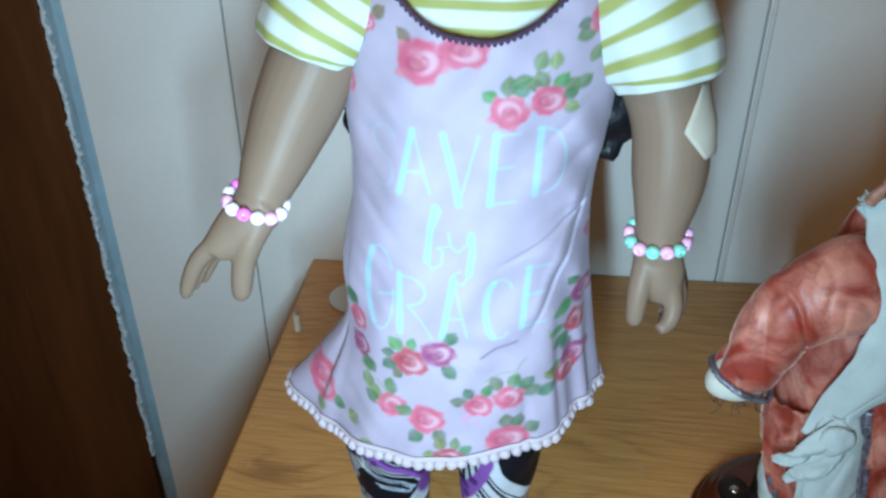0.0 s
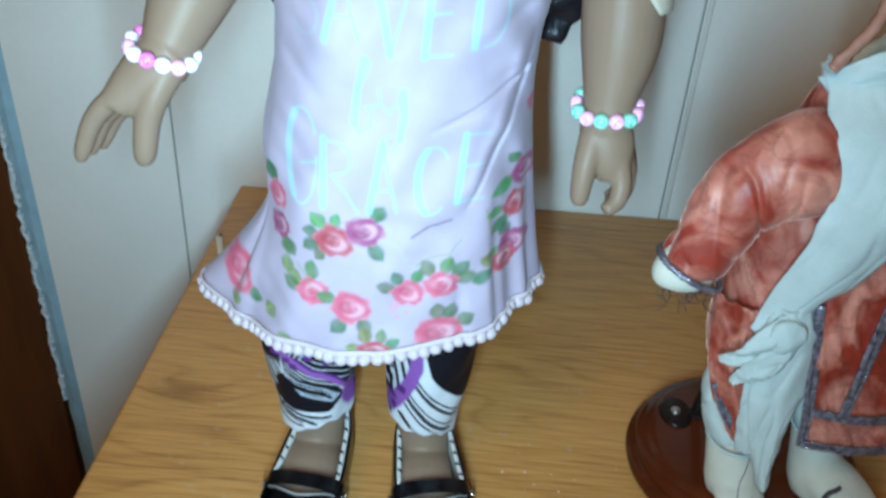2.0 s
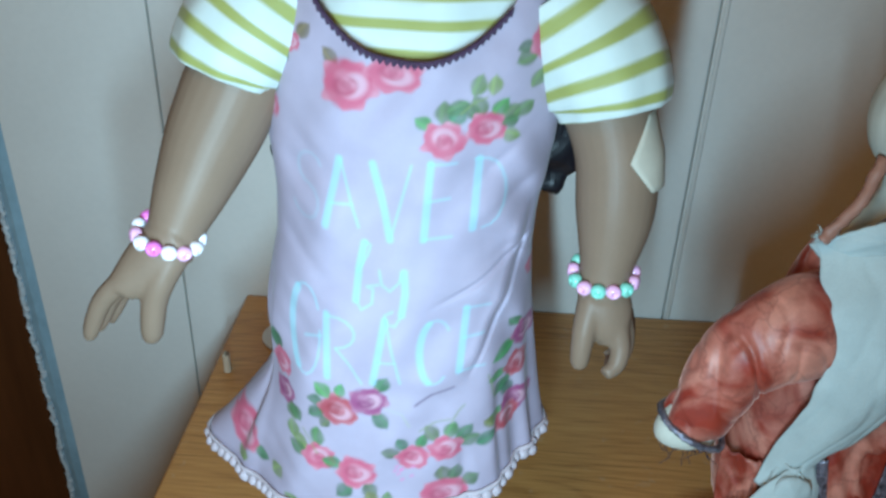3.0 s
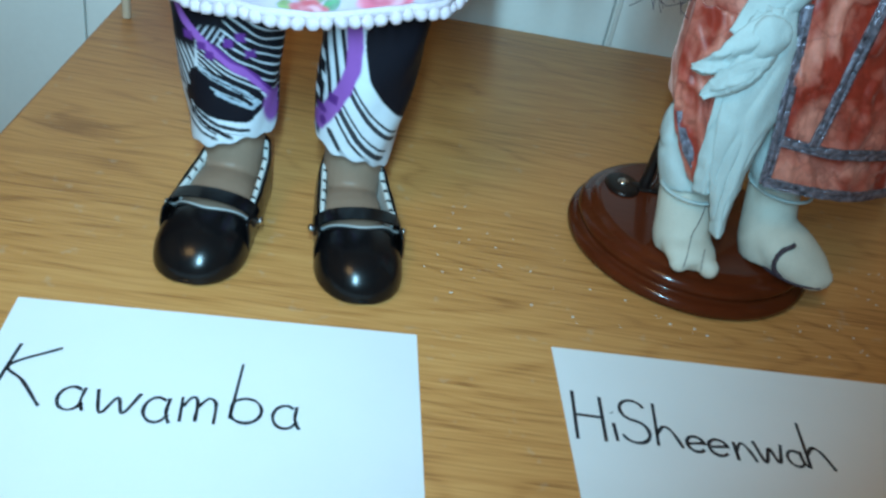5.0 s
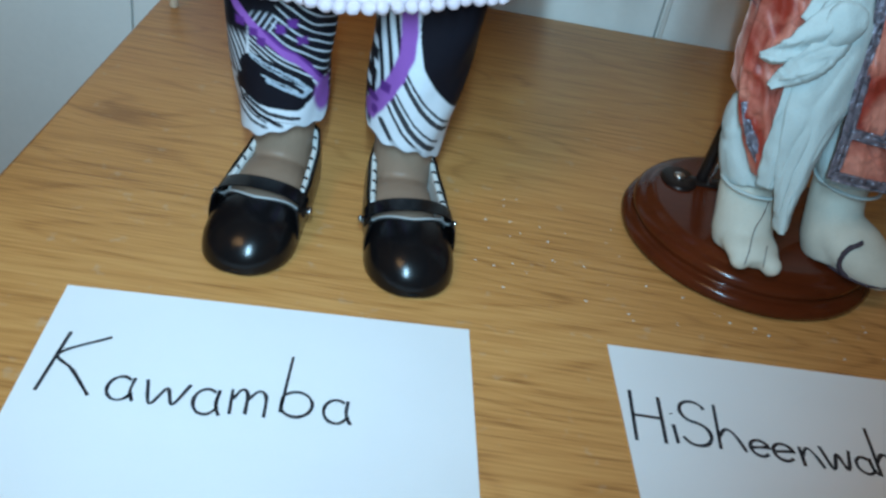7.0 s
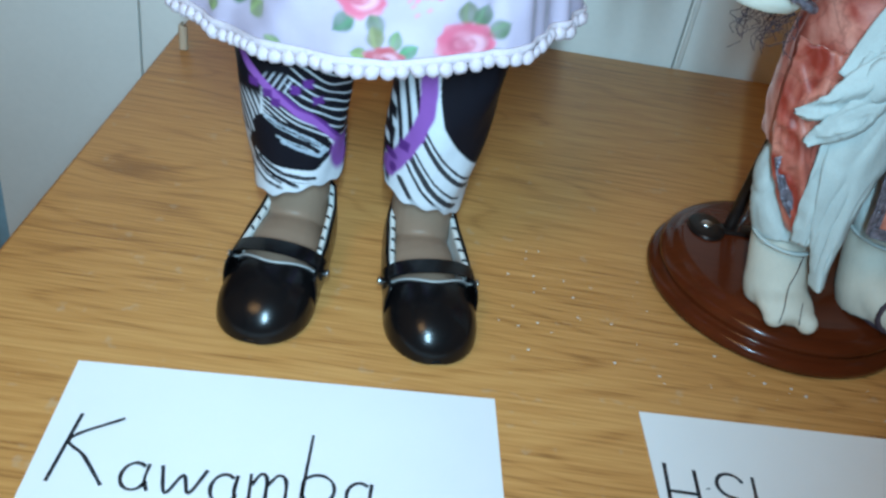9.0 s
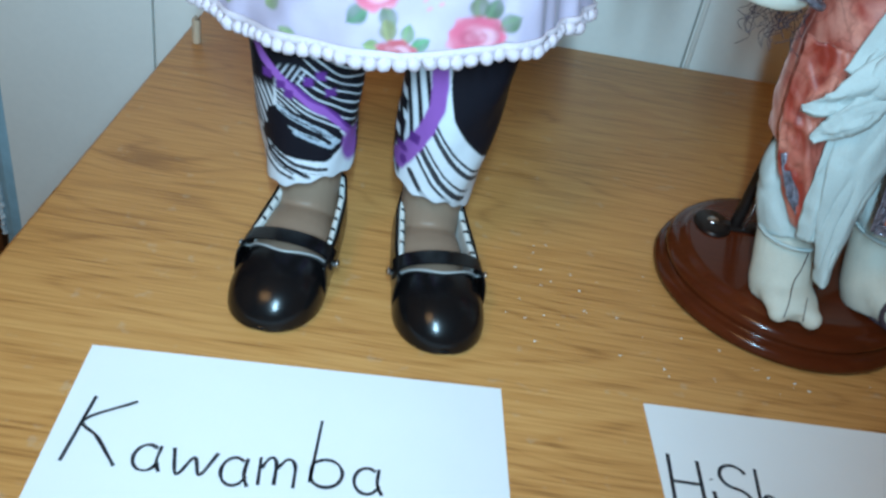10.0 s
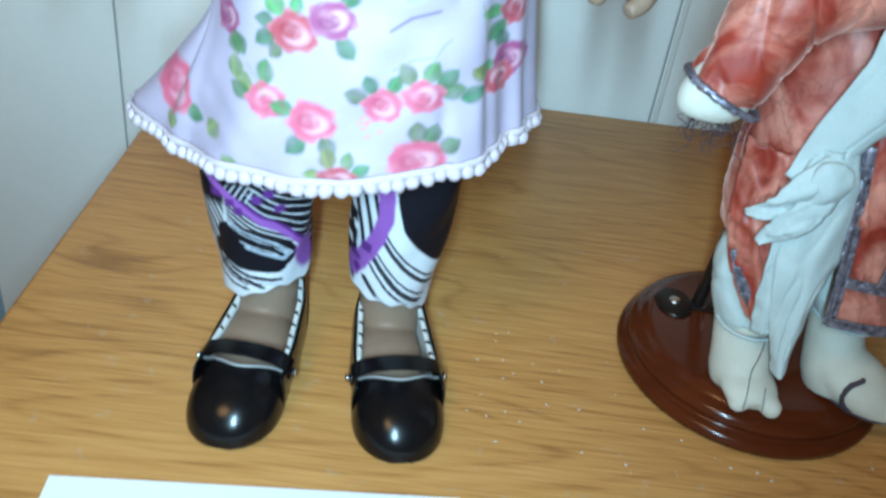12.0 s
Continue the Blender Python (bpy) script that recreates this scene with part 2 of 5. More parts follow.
BRAID = material("silver_braid", (0.22, 0.21, 0.26), 0.30, metal=0.6, vary=1.0, scale=380, bump=1.0, fine=1100)
GAUZE = material("white_gauze", (0.48, 0.54, 0.53), 0.85, vary=0.12, scale=70, bump=0.5, fine=1100)
MUSLIN = material("cream_muslin", (0.56, 0.54, 0.46), 0.85, vary=0.12, scale=80, bump=0.3, fine=1300)
BASEWOOD = material("mahogany_varnish", (0.082, 0.017, 0.005), 0.18, vary=0.35, scale=22, bump=0.05, fine=220, stretch=(0.4, 2.2, 1), coat=0.12, spec=0.2)
IRON = material("dark_metal", (0.03, 0.022, 0.02), 0.35, metal=0.7, vary=0.3)
CLAY = material("painted_clay", (0.36, 0.17, 0.12), 0.5, vary=0.15, scale=90)
PATCH = material("cloth_patch", (0.52, 0.47, 0.38), 0.7, vary=0.08, scale=90)
PEGWOOD = material("pale_wood", (0.50, 0.40, 0.29), 0.55, vary=0.2, scale=120, bump=0.15, stretch=(1, 1, 0.2))
PLASTIC = material("milky_plastic", (0.55, 0.55, 0.52), 0.3, vary=0.06)
THREAD = material("dark_thread", (0.05, 0.035, 0.05), 0.7)


# ---- building helpers ----
def thing(name, label, category, group="", at=(0, 0, 0)):
    ob = new(name)
    ob.empty_display_size = 0.01
    ob.location = at
    return tagged(ob, label, category, group)


def part(name, bm, mat, parent=None, label="", smooth=True):
    """Links a bmesh, or a mesh, as one object under a thing or a part."""
    if isinstance(bm, bmesh.types.BMesh):
        me = bpy.data.meshes.new(name)
        bm.normal_update()
        bm.to_mesh(me)
        bm.free()
    else:
        me = bm
    if mat and not me.materials:
        me.materials.append(mat)
    if smooth:
        me.polygons.foreach_set("use_smooth", [True] * len(me.polygons))
    ob = new(name, me)
    if parent:
        ob.parent = parent
        up = parent
        shift = Vector()
        while up:
            shift += up.location
            up = up.parent
        ob.location = -shift
    if label:
        ob["label"] = label
    return ob


def box(bm, lo, hi, bevel=0.0):
    made = bmesh.ops.create_cube(bm, size=1.0)["verts"]
    for v in made:
        v.co = Vector([lo[i] + (v.co[i] + 0.5) * (hi[i] - lo[i]) for i in range(3)])
    if bevel:
        edges = list({e for v in made for e in v.link_edges})
        bmesh.ops.bevel(bm, geom=edges, offset=bevel, segments=2, profile=0.6, affect="EDGES")
    return bm


def curve(points, count):
    """Evenly sampled smooth line through points of any dimension."""
    p = np.array(points, float)
    p = np.vstack([2 * p[0] - p[1], p, 2 * p[-1] - p[-2]])
    n = len(p) - 3
    out = []
    for u in np.linspace(0, n, count):
        i = min(int(u), n - 1)
        f = u - i
        a, b, c, d = p[i : i + 4]
        out.append(0.5 * (2 * b + (c - a) * f + (2 * a - 5 * b + 4 * c - d) * f * f + (3 * b - a - 3 * c + d) * f ** 3))
    return np.array(out)


def limb(bm, points, rings=24, segs=24, side=(1, 0, 0), power=1.0, cap=True):
    """A closed tube through points (x, y, z, half width, half depth). Returns rings of vertices."""
    c = curve(points, rings)
    side = Vector(side)
    made = []
    for i, row in enumerate(c):
        t = Vector(c[min(i + 1, rings - 1)][:3] - c[max(i - 1, 0)][:3]).normalized()
        u = (side - t * side.dot(t)).normalized()
        v = t.cross(u)
        ring = []
        for k in range(segs):
            a = 2 * math.pi * k / segs
            ca, sa = math.cos(a), math.sin(a)
            ca, sa = math.copysign(abs(ca) ** power, ca), math.copysign(abs(sa) ** power, sa)
            ring.append(bm.verts.new(Vector(row[:3]) + u * ca * max(row[3], 1e-4) + v * sa * max(row[4], 1e-4)))
        made.append(ring)
    for a, b in zip(made, made[1:]):
        for k in range(segs):
            bm.faces.new((a[k], a[(k + 1) % segs], b[(k + 1) % segs], b[k]))
    if cap:
        bm.faces.new(list(reversed(made[0])))
        bm.faces.new(made[-1])
    return made


def ball(bm, centre, r, squash=(1, 1, 1), u=12, v=8):
    made = bmesh.ops.create_uvsphere(bm, u_segments=u, v_segments=v, radius=1.0)["verts"]
    for w in made:
        w.co = Vector((centre[0] + w.co.x * r * squash[0], centre[1] + w.co.y * r * squash[1], centre[2] + w.co.z * r * squash[2]))
    return made


def wire(bm, points, r, segs=8, count=0):
    n = count or 4 * len(points)
    return limb(bm, [(*p, r, r) for p in points], n, segs, side=(0.31, 0.52, 0.79))


def ridge(q):
    """Sharp creases between soft swells."""
    return 0.9 * (0.32 - abs(noise.noise(q))) + 0.5 * (0.32 - abs(noise.noise(q * 2.1 + Vector((7, 3, 1)))))


def wrinkle(bm, amount, scale, seed=0.0, along=(1, 1, 1), creased=False):
    """Pushes the vertices in and out along their normals, for soft folds or sharp creases in cloth."""
    bm.normal_update()
    for v in bm.verts:
        q = Vector([v.co[i] * scale * along[i] for i in range(3)]) + Vector((seed, seed * 0.7, seed * 1.3))
        v.co += v.normal * amount * (ridge(q) if creased else noise.noise(q) + 0.45 * noise.noise(q * 2.3))
    return bm


def crumple(bm, amount, scale, seed=0.0, along=(1, 1, 1), pinch=0.5):
    """Broad flat swells parted by thin sharp creases, as in crushed satin."""
    bm.normal_update()
    for v in bm.verts:
        q = Vector([v.co[i] * scale * along[i] for i in range(3)]) + Vector((seed, seed * 0.7, seed * 1.3))
        bend = Vector((noise.noise(q * 0.8 + Vector((5, 1, 2))), noise.noise(q * 0.8 + Vector((2, 8, 4))), 0)) * 0.8
        swell = noise.noise(q * 0.7)
        slant = Vector((q.x + 0.7 * q.z, q.y, 0.45 * (q.z - q.x)))
        thin = -math.exp(-(noise.noise(slant + bend * 0.4) / 0.10) ** 2) - 0.4 * math.exp(-(noise.noise(slant * 2.1 + bend) / 0.14) ** 2)
        v.co += v.normal * amount * (swell + pinch * thin)
    return bm


def grid_mesh(name, P, colors=None, closed=True):
    """A mesh from a rows x columns x 3 array; colors: one per vertex, as the attribute print."""
    rows, cols = P.shape[:2]
    me = bpy.data.meshes.new(name)
    k = np.arange(rows * cols).reshape(rows, cols)
    right = np.roll(k, -1, 1) if closed else k[:, 1:]
    left = k if closed else k[:, :-1]
    faces = np.stack([left[:-1], right[:-1], right[1:], left[1:]], -1).reshape(-1, 4)
    me.from_pydata(P.reshape(-1, 3).tolist(), [], faces.tolist())
    if colors is not None:
        att = me.color_attributes.new("print", "FLOAT_COLOR", "POINT")
        att.data.foreach_set("color", np.c_[colors.reshape(-1, 3), np.ones(rows * cols)].astype(np.float32).ravel())
    me.update()
    return me


def soft(d, w):
    """1 inside (d < 0), 0 outside, over the width w."""
    return np.clip(0.5 - d / w, 0, 1)


class Print:
    """Colours laid over one another on a sheet of cloth with coordinates x and z."""

    def __init__(self, x, z, ground):
        self.x, self.z = x, z
        self.c = np.ones(x.shape + (3,)) * np.array(ground)
        self.rough = 0.5 * np.sin(900 * x + 300 * z) + 0.5 * np.sin(760 * z - 420 * x + 1.0)

    def over(self, mask, color):
        mask = mask[..., None]
        self.c = self.c * (1 - mask) + np.array(color) * mask

    def rose(self, x, z, r, turn=0.0, tone=(0.70, 0.10, 0.22), squash=1.0, pale=(0.60, 0.38, 0.45)):
        u, v = (self.x - x) / (r * squash), (self.z - z) / (r * 0.88)
        c, s = math.cos(turn), math.sin(turn)
        u, v = u * c + v * s, v * c - u * s
        d, a = np.hypot(u, v), np.arctan2(v, u)
        tone = np.array(tone)
        pale = np.array(pale)
        blot = 0.5 + 0.5 * np.sin(4.1 * u + 2.7 * v + turn) * np.sin(3.3 * v - 2.1 * u + 2 * turn)
        body = soft(d - 0.95 - 0.10 * np.sin(5 * a + turn) - 0.07 * np.sin(9 * a + 2 * turn) - 0.05 * self.rough, 0.14)
        self.over(0.97 * body, 0.80 * tone + 0.20 * pale)
        self.over(0.45 * body * blot ** 1.5, pale)
        for k, (rad, wide, aim, span) in enumerate(((0.74, 0.20, 0.4, 1.2), (0.66, 0.22, 2.7, 1.1), (0.70, 0.18, 4.6, 0.9), (0.38, 0.12, 1.9, 1.6), (0.30, 0.09, 4.4, 1.0))):
            off = np.abs((a - aim - turn + math.pi) % (2 * math.pi) - math.pi)
            m = soft(np.abs(d - rad - 0.08 * np.sin(2 * a + k)) - wide, 0.20) * soft(off - span, 0.8)
            self.over((0.55 + 0.1 * blot) * m, tone * (0.95 if k < 3 else 0.70))
        lens_ = np.hypot((u - 0.10) / 0.52, (v + 0.20) / 0.42)
        self.over(0.72 * soft(lens_ - 1, 0.5) * soft(1 - np.hypot((u + 0.06) / 0.42, (v - 0.06) / 0.40), 0.4), pale)
        self.over(0.5 * soft(np.hypot((u + 0.05) / 0.17, (v - 0.05) / 0.22) - 1, 0.7), tone * 0.72)

    def leaf(self, x, z, size, turn, tone=(0.16, 0.30, 0.10)):
        u, v = (self.x - x) / size, (self.z - z) / size
        c, s = math.cos(turn), math.sin(turn)
        u, v = u * c + v * s, v * c - u * s
        half = 0.36 * np.clip(1 - (2 * u - 1) ** 2, 0, None) + 0.02 * self.rough
        inside = soft(np.abs(v) - half, 0.16) * ((u > -0.02) & (u < 1.05))
        self.over((0.80 + 0.15 * self.rough) * inside, np.array(tone))
        self.over(0.5 * inside * soft(np.abs(v - 0.1) - 0.08, 0.1), np.array(tone) * 1.7)

    def stroke(self, points, wide, color, strength=1.0):
        p = np.array(points)
        best = np.full(self.x.shape, 9.0)
        for a, b in zip(p, p[1:]):
            e = b - a
            t = np.clip(((self.x - a[0]) * e[0] + (self.z - a[1]) * e[1]) / max(e @ e, 1e-12), 0, 1)
            best = np.minimum(best, np.hypot(self.x - a[0] - t * e[0], self.z - a[1] - t * e[1]))
        self.over(strength * soft(best - wide / 2, 0.0009), color)


def arc(cx, cy, rx, ry, a0, a1, n=9):
    return [(cx + rx * math.cos(radians(a)), cy + ry * math.sin(radians(a))) for a in np.linspace(a0, a1, n)]


# pen strokes of the letters, in a box 1 wide and 1 high that stands on the line; after the word "thick": broad strokes
GLYPH = {}
GLYPH["K"] = [[(0.15, 1.0), (0.0, 0.0)], [(1.0, 0.98), (0.12, 0.62), (0.5, 0.38), (1.0, 0.0)]]
GLYPH["a"] = [arc(0.45, 0.5, 0.45, 0.5, 50, 330, 10) + [(0.9, 0.35)], [(0.85, 1.0), (0.82, 0.4), (1.0, 0.0)]]
GLYPH["w"] = [[(0.0, 1.0), (0.2, 0.0), (0.5, 0.7), (0.7, 0.05), (1.0, 0.95)]]
GLYPH["m"] = [[(0.0, 1.0), (0.05, 0.0)], [(0.05, 0.6), (0.25, 1.0), (0.42, 0.85), (0.45, 0.05)], [(0.45, 0.6), (0.7, 1.0), (0.92, 0.8), (0.95, 0.0)]]
GLYPH["b"] = [[(0.12, 1.0), (0.0, 0.05)], [(0.0, 0.1)] + arc(0.45, 0.2, 0.5, 0.2, 150, -160, 12)]
GLYPH["H"] = [[(0.12, 1.0), (0.0, 0.0)], [(1.0, 0.92), (0.9, 0.0)], [(0.05, 0.5), (0.95, 0.48)]]
GLYPH["i"] = [[(0.2, 0.62), (0.2, 0.0)], [(0.25, 1.0), (0.3, 0.97)]]
GLYPH["S"] = [arc(0.55, 0.76, 0.45, 0.24, 20, 250, 9) + arc(0.45, 0.26, 0.5, 0.26, 80, -160, 9)]
GLYPH["h"] = [[(0.25, 1.0), (0.0, 0.0)], [(0.05, 0.25), (0.4, 0.45), (0.7, 0.35), (0.95, 0.0)]]
GLYPH["e"] = [[(0.1, 0.5), (0.9, 0.6)] + arc(0.5, 0.5, 0.45, 0.5, 10, 320, 11)]
GLYPH["n"] = [[(0.05, 1.0), (0.0, 0.0)], [(0.05, 0.5), (0.4, 0.95), (0.7, 0.7), (0.95, 0.0)]]
GLYPH["A"] = ["thick", [(0.42, 1.0), (0.08, 0.0)], "thin", [(0.45, 1.0), (0.92, 0.0)], [(0.22, 0.36), (0.74, 0.36)]]
GLYPH["V"] = ["thick", [(0.08, 1.0), (0.5, 0.0)], "thin", [(0.52, 0.02), (0.95, 1.0)]]
GLYPH["E"] = ["thick", [(0.25, 1.0), (0.12, 0.0)], "thin", [(0.2, 1.0), (0.9, 1.0)], [(0.2, 0.52), (0.75, 0.54)], [(0.12, 0.0), (0.85, 0.02)]]
GLYPH["D"] = ["thick", [(0.2, 1.0), (0.12, 0.0)], "thin", [(0.1, 1.0)] + arc(0.3, 0.5, 0.6, 0.5, 80, -85, 9)]
GLYPH["G"] = ["thick", arc(0.5, 0.5, 0.38, 0.5, 120, 240, 8), "thin", arc(0.5, 0.5, 0.42, 0.5, 240, 365, 8), [(0.5, 0.42), (0.95, 0.5)], arc(0.5, 0.55, 0.42, 0.45, 30, 120, 6)]
GLYPH["R"] = ["thick", [(0.2, 1.0), (0.2, 0.0)], "thin", [(0.2, 0.98)] + arc(0.4, 0.74, 0.42, 0.25, 80, -90, 8), [(0.4, 0.48), (0.98, 0.0)]]
GLYPH["C"] = ["thick", arc(0.55, 0.5, 0.36, 0.5, 115, 250, 9), "thin", arc(0.55, 0.5, 0.42, 0.5, 40, 115, 6), arc(0.55, 0.5, 0.4, 0.5, 250, 310, 5)]
GLYPH["by_b"] = ["thin", [(0.20, 0.55), (0.50, 0.82), (0.58, 0.96), (0.44, 1.0)], "thick", [(0.40, 0.98), (0.24, 0.60), (0.16, 0.14)], "thin", [(0.16, 0.14), (0.32, 0.0), (0.62, 0.10), (0.66, 0.32), (0.48, 0.36), (0.80, 0.40)]]
GLYPH["by_y"] = ["thin", [(0.0, 1.0), (0.06, 0.74), (0.26, 0.62), (0.50, 0.80), (0.56, 0.98)], "thick", [(0.62, 1.0), (0.66, 0.60), (0.58, 0.22)], "thin", [(0.58, 0.22), (0.42, 0.02), (0.18, 0.02), (0.14, 0.18), (0.34, 0.26)]]


# ---- the room ----
def structure(name, lo, hi, mat, bevel=0.0, parent=None):
    ob = part(name, box(bmesh.new(), lo, hi, bevel), mat, parent, smooth=False)
    if not parent:
        tagged(ob, kind="structure")
    return ob


GROOVES = (-0.251, 0.129, 0.509, 0.889)
EDGE = -0.372
wall = tagged(new("wall_north"), "grey-white painted wood panelling with thin upright joints", "wall", kind="structure")
edges = [EDGE] + list(GROOVES) + [1.40]
structure("wall_core", (EDGE, WALL + 0.006, 0.0), (1.40, WALL + 0.10, 2.40), GROOVE, parent=wall)
for a, b in zip(edges, edges[1:]):
    structure("panel", (a + (0.0008 if a != EDGE else 0), WALL, 0.0), (b - 0.0008, WALL + 0.0055, 2.40), PAINT, 0.0006, parent=wall)
for g, w in ((GROOVES[1], 0.0036), (GROOVES[2], 0.0036)):
    bead = bmesh.new()
    limb(bead, [(g + 0.004, WALL, 0.0, w / 2, 0.0016), (g + 0.004, WALL, 2.40, w / 2, 0.0016)], 2, 10)
    part("joint_bead", bead, PAINT, wall)

# ragged edge of the panelling, thick with old pale paint
ragged = bmesh.new()
rows = 120
front, inner = [], []
for i in range(rows + 1):
    z = 2.40 * i / rows
    jag = 0.0018 * noise.noise(Vector((0, 0, z * 38))) + 0.0016 * noise.noise(Vector((3, 0, z * 120)))
    if abs(z - 0.64) < 0.011:
        jag -= 0.004
    x = EDGE - 0.0165 + jag
    front.append([ragged.verts.new((EDGE - 0.0005, WALL + 0.002, z)), ragged.verts.new((EDGE - 0.007, WALL - 0.001, z)),
                  ragged.verts.new((x + 0.004, WALL + 0.0005 + jag * 0.4, z)), ragged.verts.new((x, WALL + 0.006, z)),
                  ragged.verts.new((x + 0.002, WALL + 0.10, z)), ragged.verts.new((EDGE - 0.0005, WALL + 0.10, z))])
for a, b in zip(front, front[1:]):
    for k in range(6):
        ragged.faces.new((a[k], a[(k + 1) % 6], b[(k + 1) % 6], b[k]))
ragged.faces.new(front[0][::-1])
ragged.faces.new(front[-1])
tagged(part("trim", ragged, CHIPPED, smooth=False), "chipped pale blue-white painted edge of the panelling", "trim", kind="structure")

# broken pale plaster showing along the torn side of that edge
torn = bmesh.new()
last = None
for i in range(901):
    z = 0.5 + 0.9 * i / 900
    base_x = EDGE - 0.0165 + 0.0018 * noise.noise(Vector((0, 0, z * 38))) + 0.0016 * noise.noise(Vector((3, 0, z * 120)))
    left_x = base_x - 0.0010 + 0.0014 * noise.noise(Vector((9, 0, z * 150))) + 0.0008 * noise.noise(Vector((5, 1, z * 420)))
    right_x = base_x + 0.0032 + 0.0028 * noise.noise(Vector((1, 6, z * 60))) + 0.0022 * noise.noise(Vector((2, 8, z * 260)))
    ring = [torn.verts.new((left_x, WALL + 0.008, z)), torn.verts.new((left_x + 0.0006, WALL - 0.0012, z)), torn.verts.new(((left_x + right_x) / 2, WALL - 0.0022 + 0.0008 * noise.noise(Vector((4, 4, z * 300))), z)), torn.verts.new((right_x, WALL - 0.0010, z)), torn.verts.new((right_x, WALL + 0.008, z))]
    if last:
        for k in range(4):
            torn.faces.new((last[k], last[k + 1], ring[k + 1], ring[k]))
    last = ring
tagged(part("trim", torn, PLASTER, smooth=False), "broken pale plaster along the torn edge of the panelling", "trim", kind="structure")

# dark stained door standing beside it
door = tagged(new("door_1"), "dark brown stained wooden door beside the panelling", "door", kind="structure")
structure("slab", (-1.25, WALL + 0.012, 0.01), (EDGE - 0.0180, WALL + 0.05, 2.05), DARK, 0.002, parent=door)
structure("stile", (-0.475, WALL + 0.004, 0.01), (EDGE - 0.0210, WALL + 0.012, 2.05), DARK, 0.002, parent=door)
structure("wall_over_door", (-1.25, WALL + 0.012, 2.05), (EDGE - 0.0180, WALL + 0.10, 2.40), PAINT)
structure("floor", (-1.35, -1.60, -0.05), (1.50, WALL + 0.10, 0.0), FLOOR)
structure("ceiling", (-1.35, -1.60, 2.40), (1.50, WALL + 0.10, 2.45), CEIL)
structure("wall_west", (-1.35, -1.60, 0.0), (-1.25, WALL + 0.10, 2.40), PAINT)
structure("wall_east", (1.40, -1.60, 0.0), (1.50, WALL + 0.10, 2.40), PAINT)
structure("wall_south", (-1.25, -1.70, 0.0), (1.40, -1.60, 2.40), PAINT)

# ---- table ----
table = thing("table", "honey oak laminate table pushed against the panelled wall", "table")
part("tabletop", box(bmesh.new(), (-0.2003, 0.09, TOP - 0.028), (1.0, WALL - 0.002, TOP), 0.0022), OAK, table)
for x in (-0.168, 0.93):
    for y in (0.13, 0.61):
        part("leg", box(bmesh.new(), (x - 0.025, y - 0.025, 0.0), (x + 0.025, y + 0.025, TOP - 0.028), 0.004), OAK, table)
part("apron", box(bmesh.new(), (-0.16, 0.12, TOP - 0.10), (0.95, 0.14, TOP - 0.028), 0.002), OAK, table)


# ---- name cards ----
def ribbon(name, strokes, wide, to_place, parent):
    bm = bmesh.new()
    for s in strokes:
        c = curve(s, max(4, 5 * len(s))) if len(s) > 2 else np.array(s, float)
        last = None
        for i, q in enumerate(c):
            t = c[min(i + 1, len(c) - 1)] - c[max(i - 1, 0)]
            t = t / max(np.hypot(*t), 1e-9)
            w = wide * (0.85 + 0.3 * noise.noise(Vector((q[0] * 300, q[1] * 300, 0)))) / 2
            pair = [bm.verts.new(to_place(q[0] - t[1] * w, q[1] + t[0] * w)), bm.verts.new(to_place(q[0] + t[1] * w, q[1] - t[0] * w))]
            if last:
                bm.faces.new((last[0], last[1], pair[1], pair[0]))
            last = pair
    return part(name, bm, INK, parent, smooth=False)


def name_card(corner, turn, letters, label, pen=0.0014):
    card = thing("name_card", label, "card", "cards on the table", (corner[0], corner[1], TOP))
    wide, deep = 0.1485, 0.0985
    c, s = math.cos(turn), math.sin(turn)

    def place(u, v, lift=0.0):
        # u runs along the top edge, v is the height over the bottom edge
        v = v - deep
        return Vector((corner[0] + u * c - v * s, corner[1] + u * s + v * c, TOP + lift))

    sheet = bmesh.new()
    top = [sheet.verts.new(place(u, v, 0.0009)) for u, v in ((0, 0), (wide, 0), (wide, deep), (0, deep))]
    low = [sheet.verts.new(place(u, v, 0.0003)) for u, v in ((0, 0), (wide, 0), (wide, deep), (0, deep))]
    sheet.faces.new(top)
    sheet.faces.new(low[::-1])
    for k in range(4):
        sheet.faces.new((low[k], low[(k + 1) % 4], top[(k + 1) % 4], top[k]))
    part("sheet", sheet, CARD, card, smooth=False)
    for glyph, x, line, w, h in letters:
        strokes = [[((x + px * w) / 1000, deep - line / 1000 + py * h / 1000) for px, py in st] for st in GLYPH[glyph]]
        ribbon("letter", strokes, pen, lambda u, v: place(u, v, 0.00105), card)
    return card


FIRST = [("K", 6.5, 52.5, 16.3, 28.1), ("a", 27.6, 53.2, 9.0, 10.4), ("w", 39.3, 53.4, 14.0, 10.4), ("a", 55.3, 55.7, 9.0, 11.1),
         ("m", 66.9, 54.6, 12.2, 11.2), ("b", 83.4, 53.1, 10.6, 27.9), ("a", 97.4, 54.2, 9.2, 10.4)]
SECOND = [("H", 3.1, 48.6, 11.8, 24.4), ("i", 17.6, 47.8, 3.0, 14.2), ("S", 21.0, 47.8, 11.0, 21.4), ("h", 33.6, 48.1, 10.0, 21.5),
          ("e", 44.8, 49.2, 7.6, 7.4), ("e", 53.1, 50.0, 8.4, 7.8), ("n", 63.6, 51.4, 7.6, 9.0), ("w", 72.1, 51.2, 11.0, 10.2),
          ("a", 84.0, 51.6, 7.0, 7.6), ("h", 91.6, 52.0, 10.5, 23.0)]
